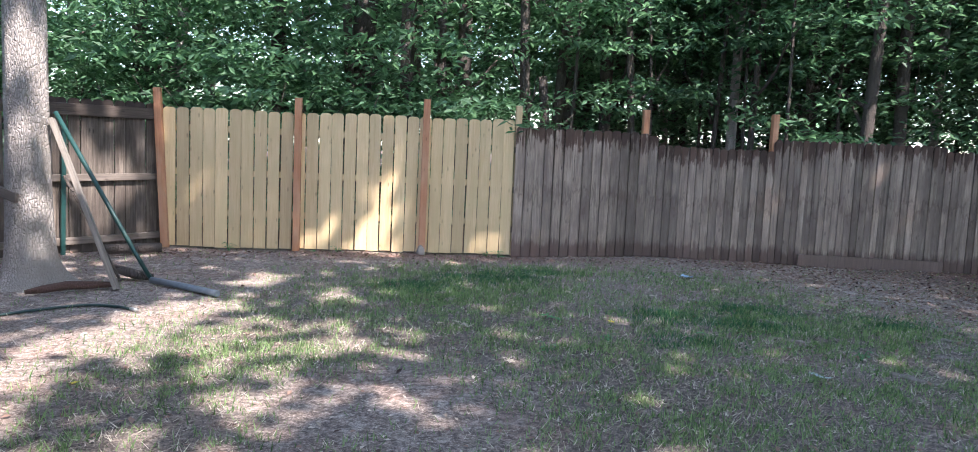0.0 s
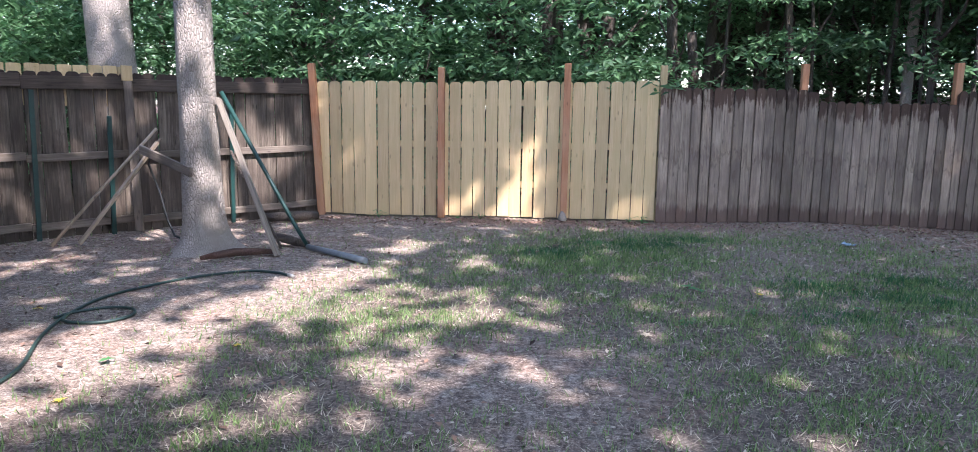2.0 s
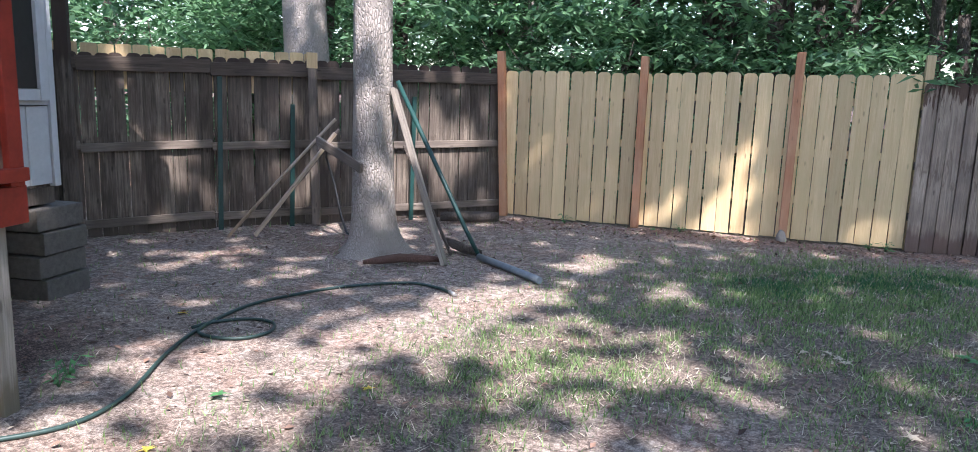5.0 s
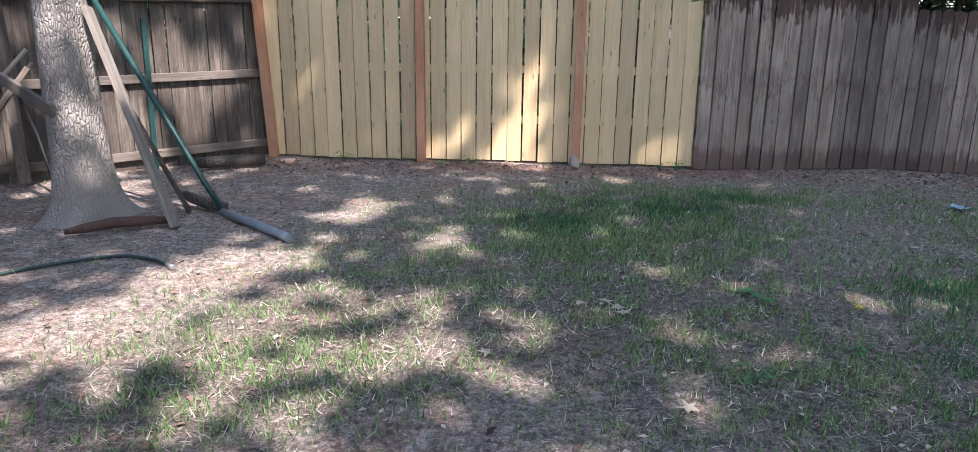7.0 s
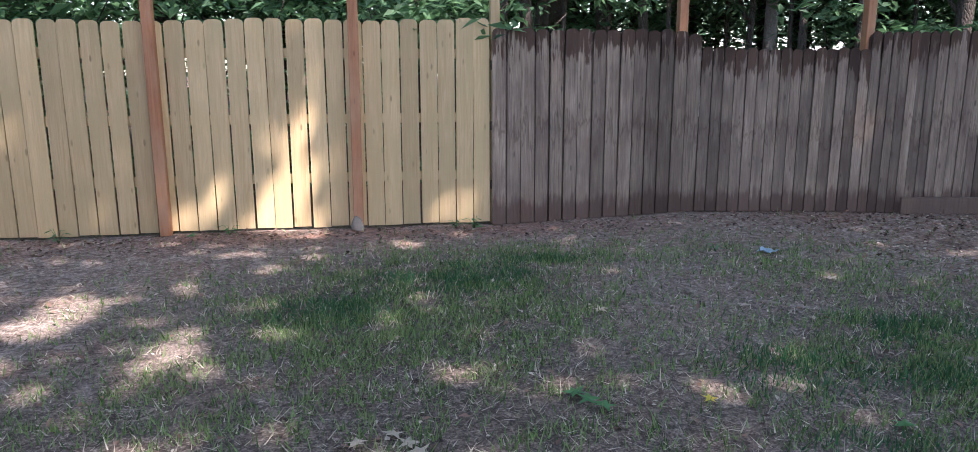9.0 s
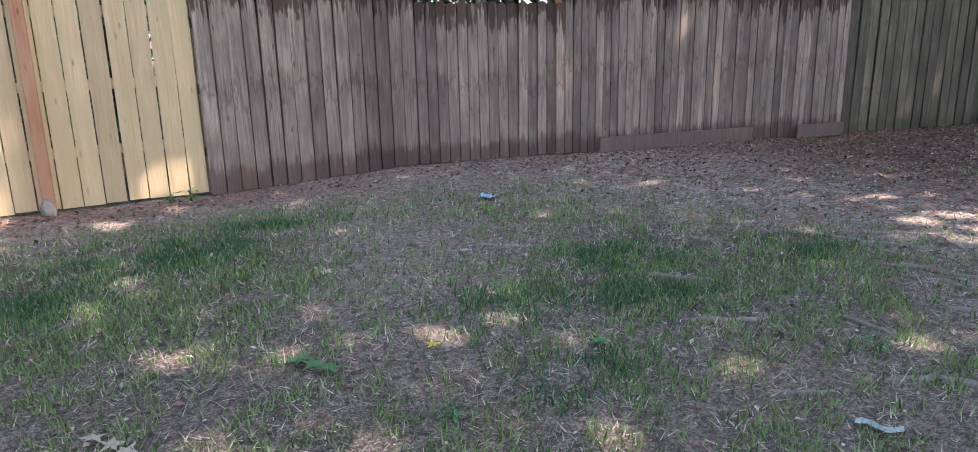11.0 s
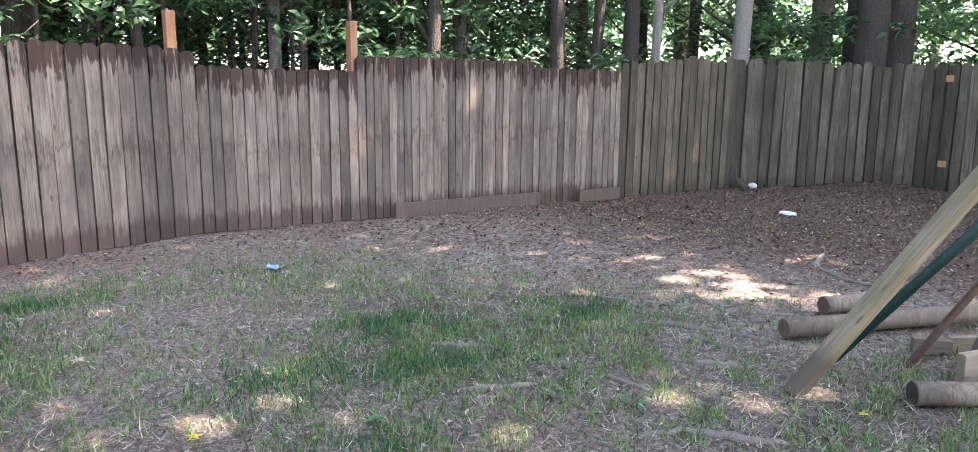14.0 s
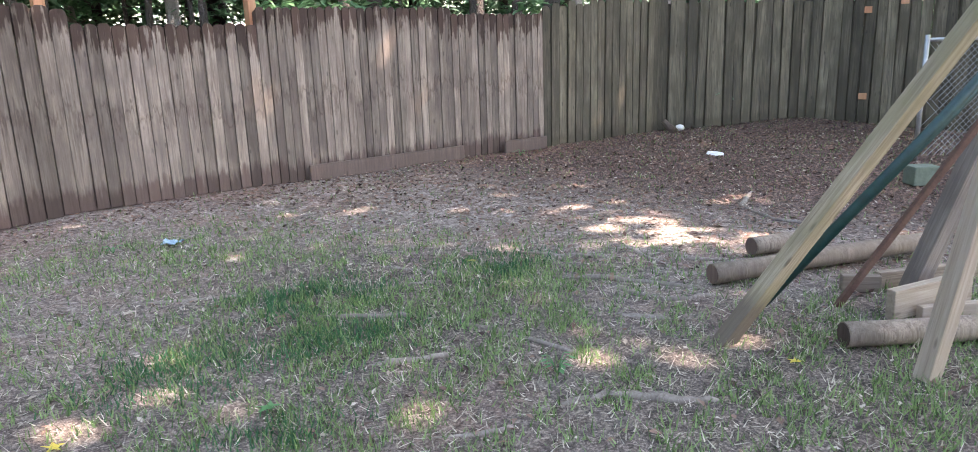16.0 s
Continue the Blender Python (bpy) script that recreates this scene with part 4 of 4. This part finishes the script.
lean("fence_prop", (-4.74, 8.93, 0.0), (-4.80, 8.96, 1.72), 0.085, 0.085, M_RAIL, "grey square prop post before the dark fence", "post", 48)
cap = part("post_cap", boxed((-0.06, -0.012, 0), (0.06, 0.012, 0.17), 0.004), M_NEW)
cap.matrix_world = pose(-4.83, 9.0, 1.725, 0, 0, 48)
tagged(cap, "pale new wood block nailed at the post top", "board")
for x, y, h in ((-5.47, 8.22, 1.6), (-4.96, 8.78, 1.33), (-4.0, 9.84, 1.45)):
    bm = boxed((-0.024, -0.003, -0.04), (0.024, 0.003, h))
    box(bm, (-0.024, 0.003, -0.04), (-0.018, 0.022, h))
    box(bm, (0.018, 0.003, -0.04), (0.024, 0.022, h))
    ob = part("garden_stake", bm, M_GREENMETAL)
    ob.matrix_world = pose(x, y, 0, 0, 1.0, 48)
    tagged(ob, "dark green steel garden stake before the fence", "stake", "green stakes")


def curve_points(pts, n=8):
    out = []
    p = [Vector(q) for q in pts]
    p = [2 * p[0] - p[1]] + p + [2 * p[-1] - p[-2]]
    for a, b, c, d in zip(p, p[1:], p[2:], p[3:]):
        for i in range(n):
            t = i / n
            out.append(0.5 * (2 * b + (c - a) * t + (2 * a - 5 * b + 4 * c - d) * t * t + (3 * b - a - 3 * c + d) * t ** 3))
    return out + [p[-2]]


HZ = 0.014
hose = tagged(empty("garden_hose"), "dark green garden hose snaking over the bare soil", "hose")
hp = [(-3.75, 3.55), (-3.4, 3.61), (-3.08, 3.8), (-2.9, 4.08), (-2.93, 4.42), (-3.17, 4.94), (-3.31, 5.39), (-3.36, 5.9), (-3.27, 6.32), (-3.06, 6.72), (-2.69, 7.01), (-2.4, 6.96), (-2.24, 6.86)]
part("tube", tube(bmesh.new(), curve_points([(x, y, HZ + float(height_at(x, y))) for x, y in hp]), 0.0115, 8), M_HOSE, hose)
lp = [(-3.33, 5.46), (-3.26, 5.3), (-3.1, 5.26), (-2.95, 5.33), (-2.89, 5.5), (-2.98, 5.66), (-3.16, 5.66), (-3.32, 5.5), (-3.36, 5.36)]
part("loop", tube(bmesh.new(), curve_points([(x, y, 0.014 + float(height_at(x, y))) for x, y in lp]), 0.0105, 8), M_HOSE, hose)
part("fitting", tube(bmesh.new(), [(-2.26, 6.88, 0.012), (-2.19, 6.82, 0.012)], 0.016, 10), M_STEEL, hose, "brass-grey hose coupling")

# ---- fallen swing frame and timbers ----
swing = tagged(empty("swing_frame"), "leaning weathered timber swing frame legs with green steel tubes", "swing")
M_LEG = wood("mossy_timber", (0.36, 0.305, 0.215), (0.15, 0.12, 0.078), (0.17, 0.15, 0.08), 0.4, 0.9, 0.1, True, (0.25, (0.09, 0.07, 0.055), 0.2))
R = Vector((0.69, -0.72, 0))


def leg(foot, dx, h, w, material, name="leg", depth=0.0, turn=0.0, start=-0.02):
    a = Vector((*foot, start))
    return beam(name, a, a + R * dx + Vector((0.72, 0.69, 0)) * depth + Vector((0, 0, h)), w, w, material, swing, turn)


leg((4.03, 5.27), 1.66, 2.3, 0.074, M_LEG, turn=25)
leg((4.17, 4.47), 0.42, 2.3, 0.074, M_DRIFT, turn=20)
leg((5.19, 4.76), 0.8, 2.2, 0.095, M_RAIL, turn=15)
for k, (dz, r) in enumerate(((0.0, 0.022), (0.07, 0.02))):
    a = Vector((4.45, 5.25, 0.06 + dz * 0.2))
    b = a + R * 1.55 + Vector((0, 0, 1.72 - dz))
    part("steel_tube", tube(bmesh.new(), [a, (a + b) / 2 + Vector((0, 0, -0.02)), b], r * 1.25, 10), M_GREENMETAL, swing, "dark green steel tube")
leg((4.83, 5.01), 1.0, 1.44, 0.032, plain("rusty_iron", (0.13, 0.07, 0.05), 0.85, 0.2, 0.3, 25), "iron_bar")


def log(name, a, b, r, label, material=M_DRIFT, sides=14, seed=0):
    a, b = Vector(a), Vector(b)
    t = tagged(empty(name), label, "log", "fallen timbers")
    part("trunk", tube(bmesh.new(), [a + (b - a) * k / 5 for k in range(6)], [r * (1 + 0.02 * math.sin(k * 2 + seed)) for k in range(6)], sides, 0.015, seed), material, t)
    d = (b - a).normalized()
    part("cut_end", tube(bmesh.new(), [a - d * 0.004, a - d * 0.001], r * 0.93, sides), M_OLD, t, "dark sawn end")
    return t


M_LOG = wood("landscape_timber", (0.36, 0.285, 0.215), (0.13, 0.095, 0.07), (0.2, 0.15, 0.11), 0.4, 0.85, 0.15)
log("round_timber", (4.78, 5.66, 0.055), (6.2, 4.86, 0.06), 0.058, "long round weathered timber lying on the mulch", M_LOG, seed=1)
log("round_timber", (4.29, 4.82, 0.055), (4.98, 4.1, 0.06), 0.058, "thick tan round timber lying on the mulch", M_LOG, seed=2)
log("short_log", (5.43, 5.7, 0.06), (5.78, 5.52, 0.06), 0.058, "short reddish log with dark cut end", M_LOG, seed=3)
for a, b, w, d, lab in (((4.72, 4.74, 0.085), (5.2, 4.5, 0.1), 0.15, 0.05, "pale cut plank end lying over timbers"), ((5.1, 5.07, 0.035), (5.2, 4.9, 0.035), 0.09, 0.06, "small reddish timber block on the mulch"),
                        ((5.25, 4.93, 0.03), (6.0, 4.4, 0.03), 0.1, 0.05, "grey board lying on the mulch"), ((4.8, 4.63, 0.03), (5.3, 4.2, 0.03), 0.1, 0.045, "pale board lying under the timbers")):
    lean("timber_offcut", a, b, w, d, M_DRIFT if "pale" in lab else M_LOG, lab, "board", 90)

# ---- along the right fence ----
for a, b, z in (((5.55, 10.5), (7.5, 10.1), 0.16), ((8.12, 9.96), (8.78, 9.81), 0.15)):
    a3, b3 = Vector((*a, 0.0)), Vector((*b, 0.0))
    ang = math.degrees(math.atan2(b3.y - a3.y, b3.x - a3.x))
    ob = part("kick_board", boxed((0, -0.018, -0.01), ((b3 - a3).length, 0.018, z), 0.005), wood("muddy_board", (0.17, 0.12, 0.098), (0.11, 0.078, 0.064), (0.12, 0.085, 0.07), 0.4, 0.9, 0.1))
    ob.matrix_world = pose(a3.x, a3.y, 0, 0, 0, ang)
    tagged(ob, "mud-brown kick board along the fence foot", "board", "kick boards")
for y, z, w in ((7.05, 1.6, 0.10), (7.03, 0.4, 0.11), (6.6, 1.7, 0.10)):
    ob = part("patch_block", boxed((-0.012, -w / 2, 0), (0.012, w / 2, 0.09), 0.003), M_POST)
    ob.matrix_world = pose(12.59 + (7.85 - y) * 0.083, y, z, 0, 0, 4)
    ob.parent = grey_fence
M_ROOTWOOD = bark_material("stump_bark", (0.2, 0.15, 0.115), (0.09, 0.062, 0.05))
rod("stump", [(10.95, 9.08, 0.0), (10.92, 9.16, 0.08), (10.89, 9.24, 0.17)], [0.06, 0.05, 0.04], M_ROOTWOOD, "small brown stump leaning at the fence foot", "stump", 9, 0.1, 6)
bm = bmesh.new()
bmesh.ops.create_icosphere(bm, subdivisions=2, radius=0.065)
for v in bm.verts:
    v.co = Vector((v.co.x * 1.2, v.co.y, v.co.z * 0.75)) * (1 + 0.12 * noise.noise(v.co * 14))
st = part("stone", bm, M_WHITE)
st.matrix_world = pose(11.14, 9.1, 0.05)
tagged(st, "pale rounded stone by the fence foot", "stone")
bm = bmesh.new()
bmesh.ops.create_cone(bm, cap_ends=True, segments=20, radius1=0.105, radius2=0.09, depth=0.025)
lid = part("paper_plate", bm, M_WHITE)
lid.matrix_world = pose(9.2, 7.66, 0.02, 4, 3, 0)
tagged(lid, "white plate lying flat on leaf litter", "plate")
blk = part("planter_block", boxed((-0.12, -0.09, 0), (0.12, 0.09, 0.17), 0.012), plain("mossy_block", (0.13, 0.16, 0.12), 0.9))
blk.matrix_world = pose(8.48, 5.38, 0, 0, 0, -45)
tagged(blk, "mossy grey-green concrete block on the mulch", "block")

chain = tagged(empty("chain_link_panel", pose(9.85, 5.72, 0, 0, 0, -45)), "galvanised chain-link fence panel with steel posts", "fence")
for x in (0.0, 2.2):
    part("post", tube(bmesh.new(), [(x, 0, -0.05), (x, 0, 1.3)], 0.024, 10), M_STEEL, chain)
part("top_rail", tube(bmesh.new(), [(0.0, 0, 1.25), (2.2, 0, 1.25)], 0.02, 8), M_STEEL, chain)
for k in range(-22, 31):
    for s in (-1, 1):
        x0 = k * 0.07
        pts = [(x0 + s * z, 0.004 * s, z + 0.05) for z in np.arange(0, 1.2, 0.29) if -0.001 <= x0 + s * z <= 2.2]
        if len(pts) > 1:
            part("wire", tube(bmesh.new(), pts, 0.0022, 4, cap=False), M_STEEL, chain)

shed = tagged(empty("white_shed", pose(13.2, 26.6, 0, 0, 0, -28)), "long low white-roofed shed beyond the woods", "shed")
part("wall", boxed((-5, 0, 0), (5, 3, 2.05)), plain("pale_blue_wall", (0.42, 0.46, 0.52), 0.6), shed)
bm = bmesh.new()
box(bm, (-5.3, -0.35, 2.06), (5.3, 3.3, 2.12))
for v in bm.verts:
    v.co.z += 0.16 * (v.co.y + 0.35)
part("roof", bm, M_WHITE, shed)
for x in (-3.2, -0.6, 2.0):
    part("window", boxed((x, -0.03, 1.0), (x + 1.2, -0.004, 1.8)), M_DARK, shed)

# ---- roots, grass and litter ----
M_ROOT = wood("bare_root", (0.34, 0.295, 0.25), (0.13, 0.105, 0.088), (0.2, 0.165, 0.135), 0.4, 0.95, 0.15)
ROOTS = [[(3.1, 7.12), (3.3, 6.9), (3.46, 6.72), (3.56, 6.25), (3.56, 5.75)], [(3.6, 7.22), (3.85, 7.1), (4.07, 6.93)], [(3.95, 8.15), (3.92, 7.69), (4.01, 7.4), (4.11, 6.95)],
         [(3.06, 5.55), (3.3, 5.42), (3.38, 5.22), (3.52, 5.04)], [(2.66, 5.77), (2.88, 5.56)], [(4.42, 6.48), (4.59, 6.11), (4.72, 5.63)], [(4.7, 7.0), (4.9, 6.48), (5.04, 6.24), (5.26, 5.83)],
         [(4.1, 5.88), (4.21, 5.56)], [(5.55, 6.85), (5.49, 6.49), (5.7, 6.27)], [(6.96, 6.43), (6.56, 6.0), (6.62, 5.66)], [(7.43, 6.5), (6.82, 6.36)], [(2.58, 8.04), (3.13, 7.69)],
         [(2.16, 6.88), (2.22, 6.61)], [(4.47, 6.23), (4.43, 5.77), (4.62, 5.58)], [(2.9, 6.45), (3.2, 6.2)], [(5.3, 6.6), (5.0, 6.1), (4.9, 5.85)]]
for i, r in enumerate(ROOTS):
    pts = curve_points([(x, y, float(height_at(x, y)) - 0.003 + 0.011 * math.sin(1.3 * i + 2 * k)) for k, (x, y) in enumerate(r)], 6)
    wr = random.Random(300 + i)
    pts = [(p[0] + wr.uniform(-0.012, 0.012), p[1] + wr.uniform(-0.012, 0.012), p[2] + wr.uniform(-0.006, 0.005)) for p in pts]
    n = len(pts)
    rr = (0.018, 0.012, 0.015, 0.022, 0.013, 0.018, 0.017)[i % 7]
    rod("root", pts, [rr * wr.uniform(0.75, 1.1) * (0.45 + 0.75 * math.sin(math.pi * (0.12 + 0.8 * k / n))) for k in range(n)], M_ROOT, "grey bare tree root breaking through the soil", "root", 8, 0.1, i)["group"] = "surface roots"


def blades(name, n, seed, density, h, w, material, label, flat=False, area=(-6.5, 13, 2.2, 10.7)):
    r = np.random.RandomState(seed)
    x, y = r.uniform(area[0], area[1], n), r.uniform(area[2], area[3], n)
    k = r.rand(n) < density(x, y)
    x, y = x[k], y[k]
    n = len(x)
    a = r.uniform(0, 6.283, n)
    z = height_at(x, y)
    hh = h * r.uniform(0.5, 1.4, n)
    ln = r.uniform(0.1, 0.9, n) if not flat else r.uniform(0.4, 4.0, n)
    dx, dy = np.cos(a), np.sin(a)
    up = 1 / np.sqrt(1 + ln ** 2)
    base = np.stack([x, y, z + (0.004 if flat else -0.003)], 1)
    tip = base + (hh * up)[:, None] * np.stack([dx * ln, dy * ln, np.ones(n)], 1)
    b = r.uniform(0, 6.283, n)
    side = np.stack([np.cos(b), np.sin(b), 0 * b], 1) * (w * r.uniform(0.7, 1.3, n))[:, None] / 2
    co = np.stack([base - side, base + side, tip], 1).reshape(-1, 3)
    me = bpy.data.meshes.new(name)
    me.from_pydata(co.tolist(), [], np.arange(3 * n).reshape(-1, 3).tolist())
    me.materials.append(material)
    return tagged(new(name, me), label, "grass" if "grass" in name else "litter", "", "stuff")


def lush(x, y):
    v = 0
    for cx, cy, r in ((3.3, 7.35, 0.35), (3.0, 6.75, 0.3), (4.4, 7.2, 0.3), (4.4, 6.6, 0.35), (2.3, 7.1, 0.4), (0.9, 8.6, 0.8), (0.2, 7.6, 0.6), (2.5, 6.1, 0.4), (3.3, 9.0, 0.6), (1.9, 9.4, 0.6), (-0.6, 7.3, 0.2), (3.6, 5.9, 0.5), (2.8, 5.3, 0.5)):
        v = np.maximum(v, np.exp(-((x - cx) ** 2 + (y - cy) ** 2) / r ** 2))
    return v


blades("grass", 850000, 1, lambda x, y: turf_at(x, y) * (0.58 + 0.42 * lush(x, y)) * (0.12 + 0.88 * smooth(-0.35, 0.35, wave(5 * x, 5 * y, 21) * 0.6 + wave(17 * x, 17 * y, 23) * 0.7)) + 0.012, 0.054, 0.0074, M_GRASS, "thin green lawn grass in patches")
LUSH = ((3.25, 7.4, 0.24), (3.5, 7.25, 0.15), (2.95, 6.75, 0.2), (3.2, 6.65, 0.16), (4.4, 6.9, 0.22), (2.35, 7.0, 0.22), (2.2, 6.1, 0.2), (0.9, 8.9, 0.35), (0.1, 8.3, 0.25), (1.6, 9.3, 0.25))
blades("lush_grass", 400000, 6, lambda x, y: np.max([np.exp(-(((x - a) / 1.3) ** 2 + (y - b) ** 2) / r ** 2) for a, b, r in LUSH], axis=0) * 0.8 * smooth(-0.8, 0.3, wave(7 * x, 7 * y, 22)), 0.05, 0.007, M_LUSH, "dense deep green grass tufts", area=(-1.5, 6, 5, 10.3))
blades("dry_grass", 560000, 2, lambda x, y: (0.012 + 0.44 * turf_at(x, y)) * (0.2 + 0.8 * smooth(-0.4, 0.5, wave(13 * x, 13 * y, 24))), 0.05, 0.0062, M_STRAW, "dry straw-coloured grass lying on the soil", True)


def scatter(name, n, seed, density, size, material, label, area=(-6.5, 13.0, 2.2, 10.75)):
    r = np.random.RandomState(seed)
    x, y = r.uniform(area[0], area[1], n), r.uniform(area[2], area[3], n)
    k = r.rand(n) < density(x, y)
    p = np.stack([x[k], y[k], height_at(x[k], y[k]) + 0.008], 1)
    return tagged(new(name, leaf_mesh(name, p, size, material, 0.85, seed, 0.6, 0.0)), label, "litter", "", "stuff")


scatter("leaf_litter", 62000, 3, lambda x, y: 0.06 + 0.9 * smooth(4.6, 7.5, x + 0.3 * (y - 5)) + 0.6 * smooth(9.6, 10.5, y) + 0.1 * smooth(-4.2, -5.0, x), 0.045, M_LITTER, "dry brown leaves and chips scattered over the soil")
scatter("pale_litter", 15000, 4, lambda x, y: 0.08 + 0.22 * smooth(-2.0, -0.5, x) + 0.6 * smooth(4.6, 7.5, x + 0.3 * (y - 5)), 0.032, leaf_material("pale_dry_leaf", (0.28, 0.22, 0.16), (0.47, 0.41, 0.33), 0.1, 0.8), "pale dry leaf scraps on the ground")


def star_leaf(x, y, s, material, label, turn, lift=0.012):
    bm = bmesh.new()
    ring = []
    for k in range(10):
        a, r = k * math.tau / 10, s * (1.0 if k % 2 == 0 else 0.42)
        if k == 5:
            r *= 0.7
        ring.append(bm.verts.new((r * math.cos(a), r * math.sin(a), 0.12 * r * math.sin(3 * a))))
    c = bm.verts.new((0, 0, 0.1 * s))
    for k in range(10):
        bm.faces.new((c, ring[k], ring[(k + 1) % 10]))
    ob = part("fallen_leaf", bm, material)
    ob.matrix_world = pose(x, y, float(height_at(x, y)) + lift, 6, 4, turn)
    return tagged(ob, label, "leaf", "fallen star leaves")


M_YEL = leaf_material("yellow_leaf", (0.55, 0.43, 0.05), (0.68, 0.55, 0.10), 0.2)
M_FRESH = leaf_material("fresh_leaf", (0.05, 0.17, 0.06), (0.08, 0.24, 0.09), 0.3)
for i, (x, y) in enumerate(((1.71, 6.72), (4.37, 7.12), (4.01, 4.93), (-3.65, 5.61), (-1.93, 5.0), (-2.44, 4.04))):
    star_leaf(x, y, 0.042, M_YEL, "fallen yellow star-shaped leaf on the ground", 47 * i)
for i, (x, y) in enumerate(((1.18, 6.75), (1.23, 6.68), (2.37, 6.38), (-2.52, 4.58), (1.15, 6.83), (-1.2, 10.55), (1.3, 10.55))):
    star_leaf(x, y, 0.06, M_FRESH, "green star-shaped seedling leaf in the grass", 61 * i, 0.03)

bm = bmesh.new()
bmesh.ops.create_grid(bm, x_segments=5, y_segments=4, size=0.06)
for v in bm.verts:
    v.co.z = 0.02 + 0.035 * noise.noise(v.co * 22)
ext = bmesh.ops.extrude_face_region(bm, geom=bm.faces[:])
for v in ext["geom"]:
    if isinstance(v, bmesh.types.BMVert):
        v.co.z += 0.004
scrap = part("plastic_scrap", bm, plain("pale_blue_film", (0.28, 0.42, 0.52), 0.4, 0, 0.15, 30))
scrap.matrix_world = pose(3.36, 9.15, float(height_at(3.36, 9.15)) + 0.005, 0, 0, 30)
tagged(scrap, "crumpled pale blue plastic scrap in the grass", "scrap")


def seedling(x, y, h, seed, turn=0.0):
    """A weed of a few stalks, each with a pointed leaf at its end and two along it."""
    t = tagged(empty("seedling", pose(x, y, float(height_at(x, y)) - 0.005, 0, 0, turn)), "small green weed seedling sprouting from the soil", "plant", "weeds in the yard")
    g = random.Random(seed)
    for k in range(5):
        a = k * 1.26 + g.uniform(-0.4, 0.4)
        top = Vector((math.cos(a) * h * 0.45, math.sin(a) * h * 0.45, h * g.uniform(0.7, 1.1)))
        part("stalk", tube(bmesh.new(), [(0, 0, 0), top * 0.55 + Vector((0, 0, 0.1 * h)), top], [0.003, 0.0024, 0.0016], 5), M_FRESH, t)
        for m in (0.55, 1.0):
            bm = bmesh.new()
            c, out, side = top * m + Vector((0, 0, 0.1 * h * (1 - m))), Vector((math.cos(a), math.sin(a), -0.25)), Vector((-math.sin(a), math.cos(a), 0))
            s = h * g.uniform(0.4, 0.6)
            v = [bm.verts.new(q) for q in (c, c + out * s * 0.5 + side * s * 0.24, c + out * s, c + out * s * 0.5 - side * s * 0.24, c + out * s * 0.5 - Vector((0, 0, 0.06 * s)))]
            for i in range(4):
                bm.faces.new((v[i], v[(i + 1) % 4], v[4]))
            part("leaf", bm, M_FRESH, t)
    return t


for i, (x, y, h) in enumerate(((-2.29, 10.62, 0.12), (-0.9, 10.64, 0.1), (1.1, 10.64, 0.09), (1.26, 10.6, 0.11), (-3.36, 4.47, 0.13), (-3.3, 4.36, 0.1), (3.0, 9.3, 0.08), (3.35, 5.7, 0.09), (8.1, 9.7, 0.09), (0.95, 5.75, 0.09), (1.5, 6.1, 0.08))):
    seedling(x, y, h, 400 + i, 33 * i)

M_DRYLEAF = leaf_material("curled_dry_leaf", (0.36, 0.3, 0.22), (0.5, 0.44, 0.35), 0.1, 0.8)
for i, (x, y) in enumerate(((0.42, 6.54), (0.37, 6.62), (0.23, 6.57), (0.46, 6.47), (0.64, 5.5), (-0.2, 5.9), (2.5, 7.9), (3.4, 8.4), (1.6, 7.9))):
    star_leaf(x, y, 0.05, M_DRYLEAF, "curled dry tan star-shaped leaf on the turf", 83 * i, 0.02)

# a torn strip of pale plastic film caught on a root
bm = bmesh.new()
g = random.Random(77)
rows = []
for k in range(9):
    w = 0.02 + 0.02 * math.sin(1.7 * k) ** 2
    rows.append([bm.verts.new((0.032 * k, w * q + 0.03 * math.sin(0.9 * k), 0.012 + 0.022 * g.random() * (1.2 - abs(q)))) for q in (-1, -0.3, 0.4, 1)])
for a, b in zip(rows, rows[1:]):
    for q in range(3):
        bm.faces.new((a[q], b[q], b[q + 1], a[q + 1]))
ext = bmesh.ops.extrude_face_region(bm, geom=bm.faces[:])
for v in ext["geom"]:
    if isinstance(v, bmesh.types.BMVert):
        v.co.z += 0.003
strip = part("plastic_strip", bm, plain("pale_teal_film", (0.34, 0.42, 0.41), 0.4, 0, 0.25, 30))
strip.matrix_world = pose(2.74, 5.38, float(height_at(2.74, 5.38)) + 0.012, 0, 0, -58) @ Matrix.Scale(0.6, 4)
tagged(strip, "torn strip of pale teal plastic film on the grass", "scrap")

# spilled cement round the foot of a fence post
bm = bmesh.new()
bmesh.ops.create_icosphere(bm, subdivisions=3, radius=0.085)
for v in bm.verts:
    v.co = Vector((v.co.x * 0.9, v.co.y * 0.45, max(v.co.z, -0.03) * 1.5)) * (1 + 0.3 * noise.noise(v.co * 12))
cement = part("cement_lump", bm, plain("grey_cement", (0.2, 0.185, 0.17), 0.95, 0, 0.2, 25, 0.5))
cement.matrix_world = pose(0.21, 10.65, 0.02, 0, 0, 10) @ Matrix.Scale(0.75, 4)
tagged(cement, "rough lump of grey cement at a post foot", "cement")
